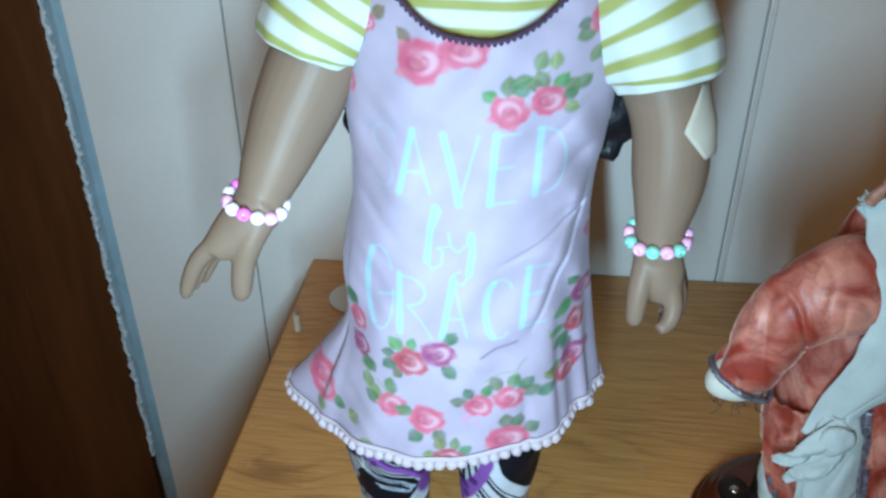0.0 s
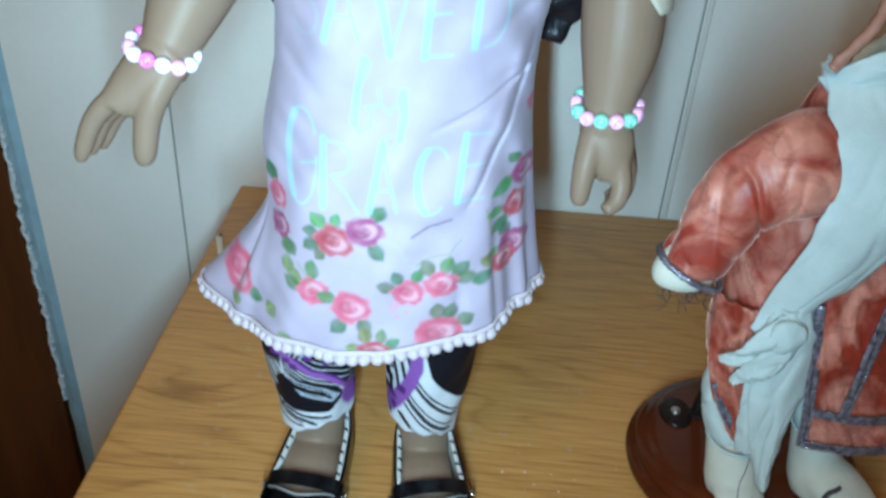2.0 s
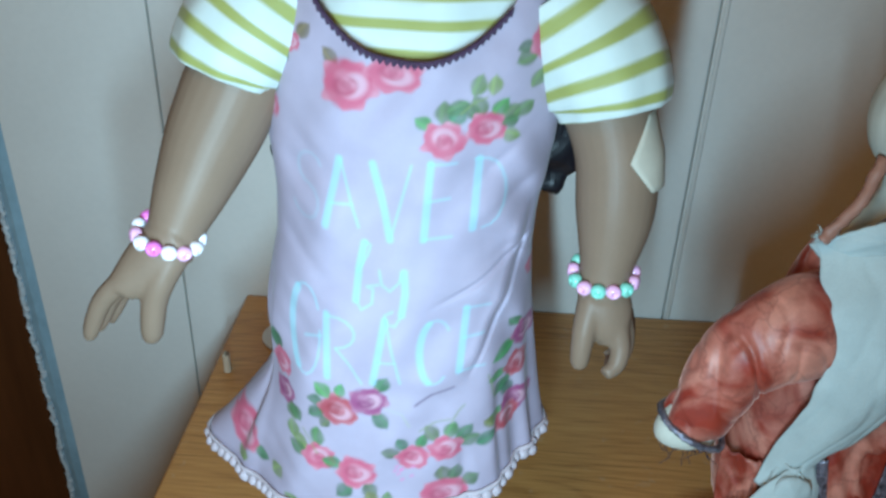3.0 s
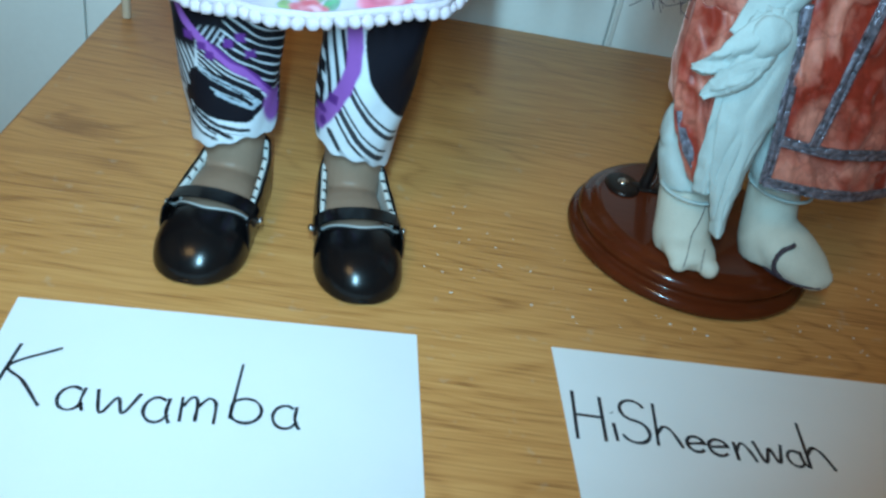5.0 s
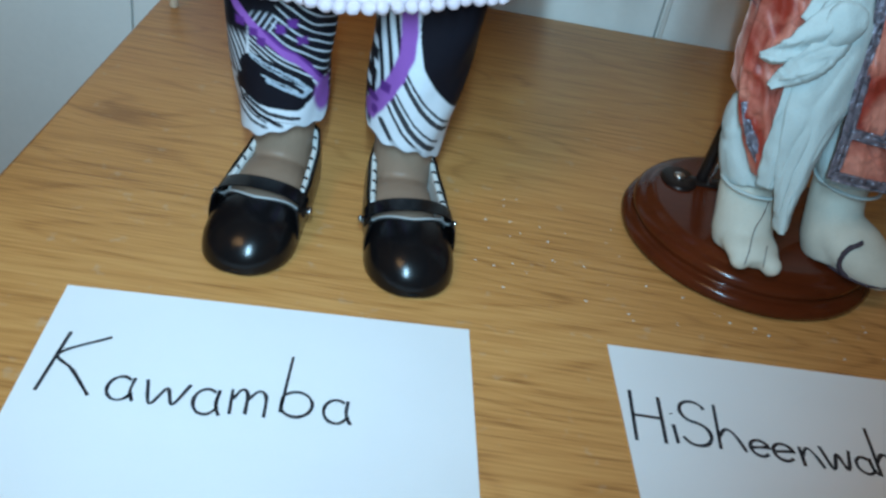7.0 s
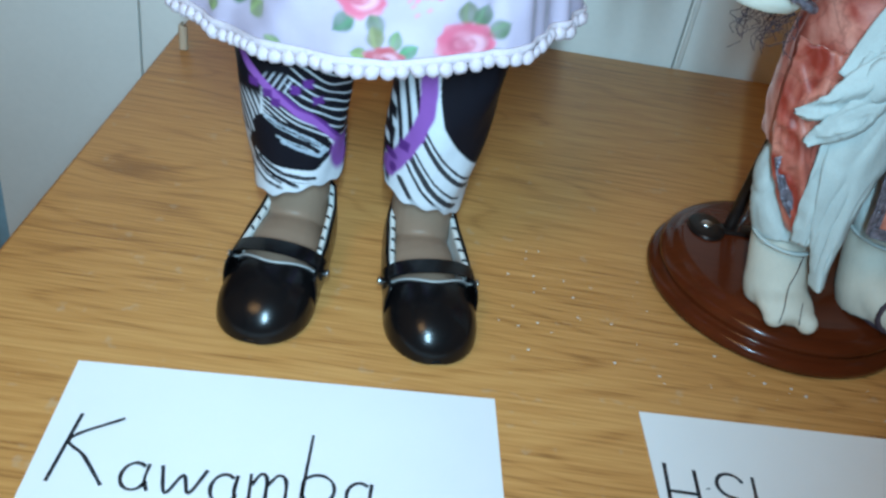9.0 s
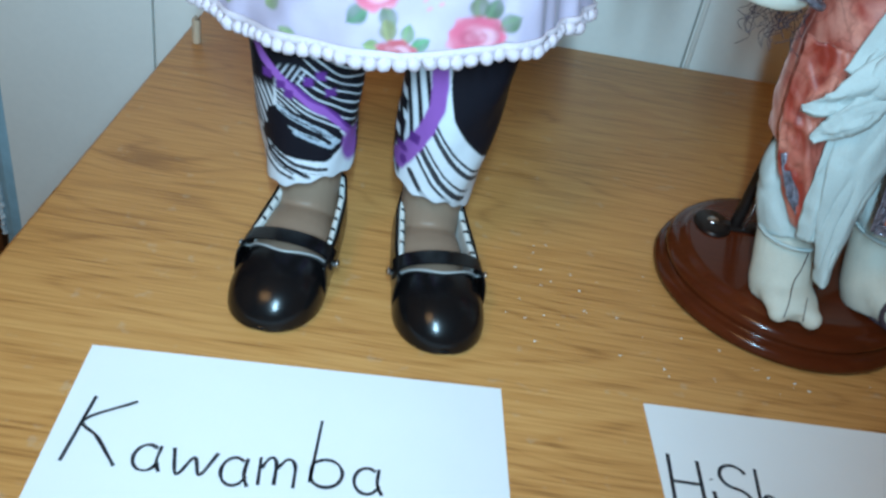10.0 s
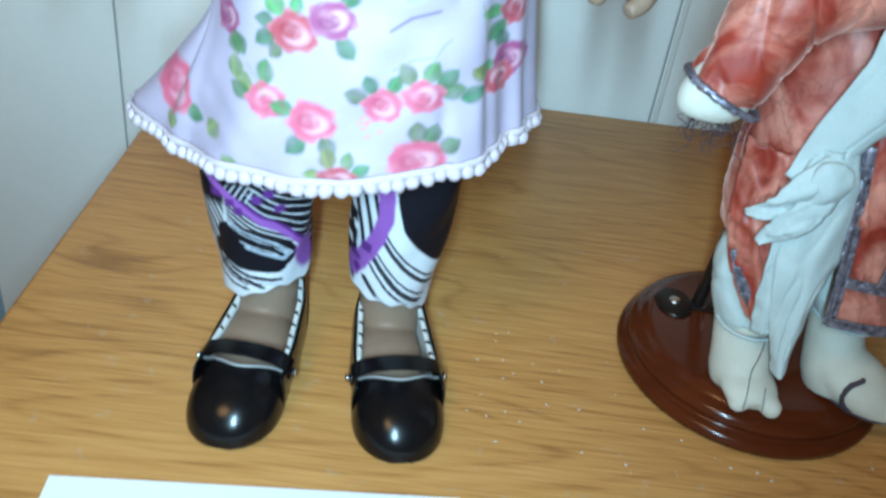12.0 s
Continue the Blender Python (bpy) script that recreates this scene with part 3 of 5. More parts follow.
name_card((-0.1461, 0.2870), math.atan2(0.0107, 0.1485), FIRST, "white index card with black handwriting, lying before the shoes")
name_card((0.0569, 0.3021), math.atan2(0.0058, 0.127), SECOND, "white index card with black handwriting, lying before the doll stand", 0.0016)

# ---- the large doll: vinyl body ----
CX, CY = -0.048, 0.372
LEGS = ((-0.0905, 0.383, 0.0865, 0.304, -0.002), (-0.0355, 0.384, 0.0255, 0.307, 0.0))


def big_doll():
    bm = bmesh.new()
    limb(bm, [(CX, CY, 0.86, 0.040, 0.028), (CX, CY, 0.92, 0.042, 0.031), (CX, CY, 0.97, 0.042, 0.030), (CX, CY, 1.03, 0.046, 0.030),
              (CX, CY, 1.065, 0.036, 0.024), (CX, CY, 1.082, 0.016, 0.016), (CX, CY, 1.10, 0.015, 0.015)], 30, 32)
    ball(bm, (CX, CY + 0.002, 1.15), 0.052, (1.0, 0.98, 1.12), 32, 24)
    # legs and feet
    for lx, knee, fx in ((-0.0862, -0.0885, -0.0035), (-0.0350, -0.0350, 0.0080)):
        limb(bm, [(knee, 0.380, 0.88, 0.016, 0.016), (knee, 0.374, 0.82, 0.0145, 0.0145), (lx, 0.371, 0.790, 0.0128, 0.0135), (lx, 0.369, 0.768, 0.0128, 0.0145), (lx, 0.365, 0.757, 0.0130, 0.017)], 24, 24)
        limb(bm, [(lx, 0.380, 0.762, 0.010, 0.007), (lx + fx * 0.2, 0.353, 0.766, 0.0140, 0.011), (lx + fx * 0.6, 0.332, 0.761, 0.014, 0.008), (lx + fx, 0.312, 0.758, 0.009, 0.005)], 18, 20)
    # arm with the hand held away from the side: tapering, slightly bent
    limb(bm, [(-0.090, 0.372, 1.055, 0.017, 0.018), (-0.108, 0.366, 1.035, 0.0180, 0.0185), (-0.1185, 0.358, 1.012, 0.0172, 0.0175), (-0.126, 0.347, 0.992, 0.0135, 0.0140), (-0.1315, 0.339, 0.977, 0.0098, 0.0102), (-0.134, 0.335, 0.970, 0.0098, 0.0095)], 34, 26)
    limb(bm, [(-0.1305, 0.337, 0.978, 0.0095, 0.0085), (-0.1365, 0.333, 0.970, 0.0105, 0.0075), (-0.1425, 0.331, 0.964, 0.0090, 0.0070), (-0.149, 0.329, 0.958, 0.0062, 0.0062)], 16, 20)
    for k, (dx, dy) in enumerate(((0.0, 0.0), (0.001, 0.007), (0.003, 0.013))):
        limb(bm, [(-0.143 + dx, 0.329 + dy, 0.965, 0.0046, 0.0046), (-0.151 + dx, 0.328 + dy, 0.959 - 0.002 * k, 0.0042, 0.0042), (-0.1575 + dx, 0.328 + dy, 0.951 - 0.001 * k, 0.0038, 0.0040), (-0.1625 + dx, 0.328 + dy, 0.9395, 0.0032, 0.0034), (-0.1640 + dx, 0.328 + dy, 0.9345, 0.0018, 0.0020)], 18, 14)
    limb(bm, [(-0.1300, 0.333, 0.972, 0.0062, 0.0062), (-0.1345, 0.329, 0.962, 0.0054, 0.0056), (-0.1375, 0.328, 0.953, 0.0048, 0.0050), (-0.1398, 0.328, 0.9400, 0.0042, 0.0044), (-0.1406, 0.328, 0.9355, 0.0025, 0.0028)], 18, 16)
    # arm hanging straight
    limb(bm, [(-0.004, 0.372, 1.055, 0.016, 0.018), (0.016, 0.366, 1.035, 0.0165, 0.0180), (0.0250, 0.361, 1.012, 0.0150, 0.0165), (0.0270, 0.356, 0.988, 0.0143, 0.0150), (0.0258, 0.351, 0.966, 0.0098, 0.0105), (0.0255, 0.349, 0.955, 0.0094, 0.0092)], 34, 26)
    limb(bm, [(0.0256, 0.350, 0.960, 0.0090, 0.0085), (0.0268, 0.347, 0.950, 0.0104, 0.0078), (0.0288, 0.346, 0.943, 0.0086, 0.0072), (0.0308, 0.346, 0.938, 0.0062, 0.0060)], 16, 20)
    for k, (dx, dy) in enumerate(((0.0, 0.0), (0.0035, 0.006), (0.005, 0.012))):
        limb(bm, [(0.0310 + dx * 0.7, 0.344 + dy, 0.946, 0.0046, 0.0044), (0.0335 + dx * 0.7, 0.342 + dy, 0.937, 0.0040, 0.0042), (0.0325 + dx * 0.6, 0.339 + dy, 0.9300, 0.0036, 0.0038), (0.0280 + dx * 0.5, 0.336 + dy, 0.9270, 0.0028, 0.0028)], 14, 14)
    limb(bm, [(0.0215, 0.346, 0.953, 0.0056, 0.0056), (0.0195, 0.342, 0.944, 0.0047, 0.0050), (0.0188, 0.340, 0.936, 0.0041, 0.0044), (0.0186, 0.339, 0.930, 0.0035, 0.0036), (0.0186, 0.339, 0.9275, 0.0020, 0.0022)], 18, 16)
    ob = part("doll", bm, SKIN)
    mod = ob.modifiers.new("blend", "REMESH")
    mod.mode, mod.voxel_size, mod.use_smooth_shade = "VOXEL", 0.0010, True
    even = ob.modifiers.new("even", "SMOOTH")
    even.factor, even.iterations = 0.5, 3
    return tagged(ob, "brown vinyl play doll standing on the table in black shoes", "doll")


big_doll()

wig = bmesh.new()
limb(wig, [(CX, CY + 0.022, 1.215, 0.020, 0.018), (CX, CY + 0.022, 1.19, 0.053, 0.044), (CX, CY + 0.026, 1.14, 0.060, 0.042), (CX, CY + 0.045, 1.08, 0.064, 0.020), (CX, CY + 0.052, 1.03, 0.068, 0.014), (CX, CY + 0.052, 0.985, 0.068, 0.011), (CX, CY + 0.050, 0.966, 0.060, 0.006)], 50, 60)
wrinkle(wig, 0.004, 90, 2.0)
tagged(part("wig", wig, HAIR), "long black hair hanging down the doll's back", "wig")


# ---- dress ----
def profile(z):
    zs = [0.83, 0.865, 0.895, 0.925, 0.945, 0.970, 0.990, 1.010, 1.045, 1.085]
    cx = np.interp(z, zs, [-0.054, -0.054, -0.0538, -0.0535, -0.0525, -0.0508, -0.0497, -0.0490, -0.047, -0.047])
    a = np.interp(z, zs, [0.0690, 0.0655, 0.0600, 0.0560, 0.0530, 0.0497, 0.0502, 0.0530, 0.0525, 0.0470])
    b = np.interp(z, zs, [0.0560, 0.0530, 0.0500, 0.0475, 0.0455, 0.0430, 0.0410, 0.0390, 0.0370, 0.0290])
    return cx, a, b


def dress():
    ob = thing("dress", "pale pink rose-print dress with white pompom hem and pale blue lettering", "dress", at=(CX, CY, 0.86))
    front = np.linspace(math.pi * 0.93, math.pi * 2.07, 420)
    back = np.linspace(math.pi * 0.07, math.pi * 0.93, 90)[1:-1]
    th = np.concatenate([front, back])
    s = np.linspace(0, 1, 330)[:, None]
    ct, st = np.cos(th), np.sin(th)
    hem = 0.8620 + np.where(ct < 0, 0.0025, 0.013) * ct - 0.0030 * np.exp(-((np.degrees(th) % 360 - 212) / 26) ** 2)
    side = np.abs(ct)
    brim = np.where(st < 0, np.interp(side, [0, 0.10, 0.20, 0.30, 0.40, 0.48, 0.56, 0.63, 0.69, 0.75, 0.84, 0.92, 1.0], [1.0468, 1.0472, 1.0484, 1.0503, 1.0530, 1.0560, 1.0596, 1.0635, 1.0685, 1.074, 1.074, 1.035, 1.017]),
                    np.interp(side, [0, 0.6, 0.84, 0.92, 1.0], [1.060, 1.066, 1.070, 1.035, 1.017]))
    z = hem + s * (brim - hem)
    cx, a, b = profile(z)
    low = np.clip((0.955 - z) / 0.10, 0, 1)
    deg = np.degrees(th) % 360
    gauss = lambda c, w: np.exp(-(((deg - c + 180) % 360 - 180) / w) ** 2)
    drop = np.clip((0.925 - z) / 0.063, 0, 1)
    grow = 0.0155 * (gauss(180, 16) + 0.55 * gauss(158, 14)) * drop ** 3.0 - 0.0048 * gauss(199, 5) * low ** 0.6 * (1 - 0.95 * drop ** 3) + 0.0022 * gauss(206, 6) * low + 0.002 * gauss(224, 12) * low
    grow = grow - 0.0035 * gauss(330, 9) * low + 0.002 * gauss(312, 9) * low - 0.003 * gauss(348, 7) * low
    grow = grow + 0.0012 * np.sin(6 * th + 1.1) * low + 0.0010 * np.sin(17 * th + 30 * z) * low * np.clip((deg - 285) / 14, 0, 1)
    grow = grow - 0.0030 * gauss(318, 4) * np.clip((0.935 - z) / 0.04, 0, 1) - 0.0022 * gauss(300, 3) * np.clip((0.915 - z) / 0.04, 0, 1)
    grow = grow - 0.0072 * np.exp(-((z - 0.908) / 0.021) ** 2) * gauss(184, 32)
    x = cx + (a + grow) * ct
    y = CY + (b + grow * 0.8) * st
    # soft drag folds across the chest and waist, and a long slanting crease
    v = z + 0.55 * (x + 0.02)
    mid = np.clip((z - 0.90) / 0.03, 0, 1) * np.clip((1.03 - z) / 0.02, 0, 1)
    y = y + 0.0017 * np.sin(v * 210 + 3 * np.sin(x * 90)) * mid * np.clip((x + 0.05) / 0.03, 0, 1) ** 2
    crease = np.exp(-((z - 0.9655 - 0.62 * (x + 0.020) - 6 * (x + 0.02) ** 2) / 0.0014) ** 2) * np.clip((x + 0.040) / 0.02, 0, 1)
    y = y + 0.0015 * crease * mid
    path_x = np.interp(z, [0.925, 0.942, 0.957, 0.973, 0.988], [-0.0225, -0.0154, -0.0098, -0.0059, -0.0034])
    y = y + (0.0016 * np.exp(-((x - path_x) / 0.0012) ** 2) - 0.0012 * np.exp(-((x - path_x + 0.0035) / 0.0025) ** 2)) * np.clip((z - 0.922) / 0.02, 0, 1) * np.clip((0.992 - z) / 0.01, 0, 1) * (st < 0)
    y = y + 0.0042 * np.exp(-((x + 0.086) / 0.009) ** 2 - ((z - 1.004) / 0.010) ** 2) - 0.0034 * np.exp(-((x + 0.079) / 0.010) ** 2 - ((z - 0.992) / 0.012) ** 2)
    soft_folds = np.sin(150 * x + 70 * z) * np.sin(95 * z - 60 * x + 0.7) + 0.6 * np.sin(260 * x - 150 * z + 2)
    y = y + 0.0011 * soft_folds * np.clip(-st, 0, 1)
    patchy = np.clip(np.sin(70 * x + 38 * z + 1.0) * np.sin(52 * z - 45 * x + 2.0) + 0.25, 0, 1)
    drag = np.sin(430 * (z + 0.55 * x) + 2.5 * np.sin(75 * x)) * patchy + 0.8 * np.sin(390 * (z - 0.7 * x) + 2.0 * np.sin(60 * z)) * np.clip(0.6 - patchy, 0, 1)
    y = y + 0.00030 * drag * np.clip(-st, 0, 1)
    # a few broad drapes that fall from the waist and small rucks under the arms
    for fx, top_z, lean, w_, deep in ((-0.088, 0.955, -0.16, 0.0065, 0.0022), (-0.066, 0.930, -0.05, 0.0080, -0.0014), (-0.030, 0.925, 0.08, 0.0070, 0.0016), (-0.014, 0.955, 0.16, 0.0050, 0.0022)):
        y = y + deep * np.exp(-((x - fx - lean * (top_z - z)) / w_) ** 2) * np.clip((top_z - z) / 0.05, 0, 1) * (st < 0)
    for fx, fz, tilt, w_, deep in ((-0.086, 0.972, -0.8, 0.0040, 0.0008), (-0.084, 0.955, -0.5, 0.0032, 0.0006), (-0.010, 0.998, 0.8, 0.0036, 0.0010), (-0.012, 0.975, 0.5, 0.0030, 0.0007), (-0.016, 1.012, 1.1, 0.0030, 0.0007)):
        y = y + deep * np.exp(-((z - fz - tilt * (x - fx)) / w_) ** 2 - ((x - fx) / 0.010) ** 2) * (st < 0)
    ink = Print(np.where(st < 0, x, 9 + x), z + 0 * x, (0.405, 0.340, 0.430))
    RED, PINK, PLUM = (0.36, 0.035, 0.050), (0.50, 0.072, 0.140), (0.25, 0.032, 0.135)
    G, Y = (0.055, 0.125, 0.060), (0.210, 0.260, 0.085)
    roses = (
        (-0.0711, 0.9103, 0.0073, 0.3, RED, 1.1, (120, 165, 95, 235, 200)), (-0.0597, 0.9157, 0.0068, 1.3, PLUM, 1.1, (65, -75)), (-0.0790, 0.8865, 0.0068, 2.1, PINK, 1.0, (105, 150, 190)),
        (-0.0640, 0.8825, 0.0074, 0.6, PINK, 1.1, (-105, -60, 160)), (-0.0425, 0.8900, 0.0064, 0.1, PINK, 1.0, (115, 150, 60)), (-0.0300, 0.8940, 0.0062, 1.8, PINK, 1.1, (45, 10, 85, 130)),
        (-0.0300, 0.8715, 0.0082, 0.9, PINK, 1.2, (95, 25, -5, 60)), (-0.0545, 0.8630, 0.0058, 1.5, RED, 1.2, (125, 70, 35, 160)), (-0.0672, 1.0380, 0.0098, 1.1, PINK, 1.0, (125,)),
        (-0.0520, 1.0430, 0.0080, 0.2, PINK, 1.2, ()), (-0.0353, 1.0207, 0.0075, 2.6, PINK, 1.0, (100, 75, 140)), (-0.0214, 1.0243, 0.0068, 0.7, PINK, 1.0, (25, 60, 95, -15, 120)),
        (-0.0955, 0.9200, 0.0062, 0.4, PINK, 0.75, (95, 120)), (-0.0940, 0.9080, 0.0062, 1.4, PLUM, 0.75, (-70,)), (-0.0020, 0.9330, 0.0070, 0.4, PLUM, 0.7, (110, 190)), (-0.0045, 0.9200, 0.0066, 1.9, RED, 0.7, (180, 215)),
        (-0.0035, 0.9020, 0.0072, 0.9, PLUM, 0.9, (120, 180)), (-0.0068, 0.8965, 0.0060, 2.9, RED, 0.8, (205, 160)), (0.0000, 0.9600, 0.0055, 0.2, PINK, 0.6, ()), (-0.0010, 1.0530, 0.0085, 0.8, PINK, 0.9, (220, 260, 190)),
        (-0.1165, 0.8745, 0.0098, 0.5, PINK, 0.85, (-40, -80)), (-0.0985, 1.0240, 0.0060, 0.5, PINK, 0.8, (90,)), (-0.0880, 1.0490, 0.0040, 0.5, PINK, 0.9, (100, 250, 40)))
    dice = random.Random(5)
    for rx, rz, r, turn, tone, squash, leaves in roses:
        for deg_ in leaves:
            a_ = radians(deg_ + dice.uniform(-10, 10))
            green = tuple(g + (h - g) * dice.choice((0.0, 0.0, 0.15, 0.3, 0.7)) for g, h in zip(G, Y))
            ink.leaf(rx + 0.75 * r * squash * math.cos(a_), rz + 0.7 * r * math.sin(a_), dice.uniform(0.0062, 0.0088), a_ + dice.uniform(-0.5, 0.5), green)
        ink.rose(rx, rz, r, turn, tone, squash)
    for lx, lz, size, turn, mix in ((-0.0262, 1.0360, 0.0078, 1.2, 0.5), (-0.0345, 1.0300, 0.0080, 0.5, 0.2), (-0.0125, 1.0280, 0.0078, 0.6, 0.3), (-0.0165, 1.0255, 0.0060, 0.2, 0.1),
                                    (-0.0070, 1.0370, 0.0075, 1.0, 0.5), (-0.0197, 1.0360, 0.0070, 1.5, 0.9), (-0.0905, 1.0430, 0.0075, 2.0, 0.6), (-0.0870, 0.8985, 0.0080, 2.2, 0.1), (-0.0900, 0.8900, 0.0078, 1.7, 0.6), (-0.1010, 0.8660, 0.0080, 0.9, 0.8), (-0.0950, 0.8620, 0.0076, -0.4, 0.6)):
        ink.leaf(lx, lz, size, turn, tuple(g + (h - g) * mix for g, h in zip(G, Y)))
    for sx, sz, ln, an in ((-0.086, 0.8960, 0.010, -0.9), (-0.040, 0.9020, 0.012, 0.4), (-0.028, 0.9060, 0.008, 1.0), (-0.030, 1.0300, 0.010, 0.6), (-0.0125, 0.9120, 0.012, 1.8)):
        ink.stroke([(sx, sz), (sx + 0.5 * ln * math.cos(an), sz + 0.5 * ln * math.sin(an) + 0.001), (sx + ln * math.cos(an), sz + ln * math.sin(an))], 0.0007, Y, 0.6)
    for k in range(9):
        fx, fz = -0.047 + 0.004 * math.cos(2.4 * k) * (k % 3) * 0.6, 0.8835 + 0.004 * math.sin(2.4 * k) * (k % 3) * 0.6
        ink.stroke([(fx, fz), (fx + 0.0006, fz + 0.0005)], 0.0010, (0.62, 0.20, 0.40), 0.7)
    ink.stroke([(-0.053, 0.913), (-0.047, 0.911), (-0.044, 0.905)], 0.0006, (0.40, 0.42, 0.25), 0.5)
    ink.stroke([(-0.042, 0.9145), (-0.036, 0.919), (-0.028, 0.9215)], 0.0008, (0.10, 0.06, 0.12), 0.8)
    AQUA = (0.30, 0.60, 0.66)
    for glyph, lx, lz, w, h in (("S", -0.0880, 0.9870, 0.0105, 0.0235), ("A", -0.0765, 0.9870, 0.0140, 0.0245), ("V", -0.0600, 0.9840, 0.0150, 0.0275), ("E", -0.0425, 0.9840, 0.0130, 0.0285), ("D", -0.0260, 0.9870, 0.0140, 0.0260),
                                ("by_b", -0.0665, 0.9545, 0.0125, 0.0275), ("by_y", -0.0560, 0.9490, 0.0140, 0.0225),
                                ("G", -0.0920, 0.9225, 0.0150, 0.0370), ("R", -0.0790, 0.9235, 0.0170, 0.0270), ("A", -0.0590, 0.9245, 0.0120, 0.0265), ("C", -0.0440, 0.9245, 0.0150, 0.0260), ("E", -0.0280, 0.9290, 0.0130, 0.0260)):
        wide = 0.0011
        for st_ in GLYPH[glyph]:
            if isinstance(st_, str):
                wide = 0.0027 if st_ == "thick" else 0.0008
            else:
                ink.stroke([(lx + px * w, lz + py * h) for px, py in st_], wide, AQUA, 0.20 if glyph == "S" else 0.56)
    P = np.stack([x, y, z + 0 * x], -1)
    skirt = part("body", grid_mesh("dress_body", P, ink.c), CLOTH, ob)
    thick = skirt.modifiers.new("cloth", "SOLIDIFY")
    thick.thickness, thick.offset = 0.0008, -1
    # neckline
    top = P[-1]
    front_neck = [tuple(top[k]) for k in range(420) if abs(ct[k]) < 0.66 and st[k] < 0]
    neck = bmesh.new()
    wire(neck, front_neck[::6], 0.0008, 8, 120)
    for k in range(0, len(front_neck) - 4, 5):
        p, q = Vector(front_neck[k]), Vector(front_neck[k + 4])
        m = (p + q) / 2
        wire(neck, [p + Vector((0, -0.0006, 0.0004)), m + Vector((0, -0.0008, -0.0016)), q + Vector((0, -0.0006, 0.0004))], 0.0005, 5, 7)
    part("neck_lace", neck, LACE, ob, "dark plum lace edging")
    # hem: tape and pompoms
    line = P[0]
    tape = np.stack([np.stack([line[:, 0] + 0.0005 * ct, line[:, 1] + 0.0005 * st, line[:, 2] + dz], -1) for dz in (-0.0014, 0.0020)], 0)
    band = part("hem_tape", grid_mesh("hem_tape", tape), POM, ob)
    thick = band.modifiers.new("tape", "SOLIDIFY")
    thick.thickness, thick.offset = 0.0008, 1
    step = np.r_[0, np.cumsum(np.linalg.norm(np.diff(np.vstack([line, line[:1]]), axis=0), axis=1))]
    dot = bmesh.new()
    ball(dot, (0, 0, 0), 0.0029, (1, 0.9, 0.95), 10, 7)
    wrinkle(dot, 0.0004, 900, 5.0)
    dot_mesh = bpy.data.meshes.new("pompom")
    dot.to_mesh(dot_mesh)
    dot.free()
    dot_mesh.materials.append(POM)
    dot_mesh.polygons.foreach_set("use_smooth", [True] * len(dot_mesh.polygons))
    total = step[-1]
    count = int(total / 0.0047)
    for k in range(count):
        i = int(np.searchsorted(step, (k + 0.5) * total / count)) % len(line)
        pom = new("pompom", dot_mesh)
        pom.parent = ob
        pom.location = Vector(line[i]) - Vector(ob.location) + Vector((0.0004 * ct[i], 0.0004 * st[i], -0.0024 + 0.0005 * math.sin(7.3 * k)))
        pom.rotation_euler = (k, 2 * k, 3 * k)
    return ob


dress()


# ---- striped shirt under the dress ----
def striped(points, rings, segs, stripes, side=(1, 0, 0), flare=0.0):
    c = curve(points, rings)
    sd = Vector(side)
    P = np.zeros((rings, segs, 3))
    for i, row in enumerate(c):
        t = Vector(c[min(i + 1, rings - 1)][:3] - c[max(i - 1, 0)][:3]).normalized()
        u = (sd - t * sd.dot(t)).normalized()
        v = t.cross(u)
        for k in range(segs):
            a = 2 * math.pi * k / segs
            r = 1 + 0.03 * math.sin(9 * a + 1.0) * (i / rings)
            P[i, k] = Vector(row[:3]) + u * math.cos(a) * row[3] * r + v * math.sin(a) * row[4] * r
    band = np.linspace(0, stripes, rings)[:, None] + 0.04 * np.sin(np.linspace(0, 6.28, segs) * 3)[None]
    ink = Print(P[..., 0], P[..., 2], (0.60, 0.65, 0.62))
    ink.over(soft(np.abs(band % 1 - 0.5) - 0.19, 0.08), (0.33, 0.34, 0.10))
    return grid_mesh("striped_jersey", P, ink.c)


shirt = thing("shirt", "white jersey shirt with olive green stripes under the dress", "shirt", at=(CX, CY, 1.0))
for nm, mesh in (("torso", striped([(CX, CY, 0.955, 0.046, 0.036), (CX, CY, 1.00, 0.0475, 0.036), (CX, CY, 1.04, 0.0480, 0.0335), (CX, CY, 1.075, 0.040, 0.024)], 90, 64, 11.4)),
                 ("sleeve", striped([(-0.092, 0.373, 1.064, 0.022, 0.023), (-0.1035, 0.369, 1.050, 0.0245, 0.0255), (-0.1115, 0.365, 1.0385, 0.0225, 0.0240), (-0.1140, 0.364, 1.0330, 0.0192, 0.0215)], 60, 48, 4.3)),
                 ("sleeve", striped([(0.000, 0.373, 1.064, 0.022, 0.023), (0.0125, 0.369, 1.048, 0.0245, 0.0255), (0.0200, 0.364, 1.033, 0.0228, 0.0242), (0.0222, 0.362, 1.0250, 0.0188, 0.0215)], 60, 48, 4.3))):
    o = part(nm, mesh, CLOTH, shirt)
    thick = o.modifiers.new("cloth", "SOLIDIFY")
    thick.thickness, thick.offset = 0.0009, -1


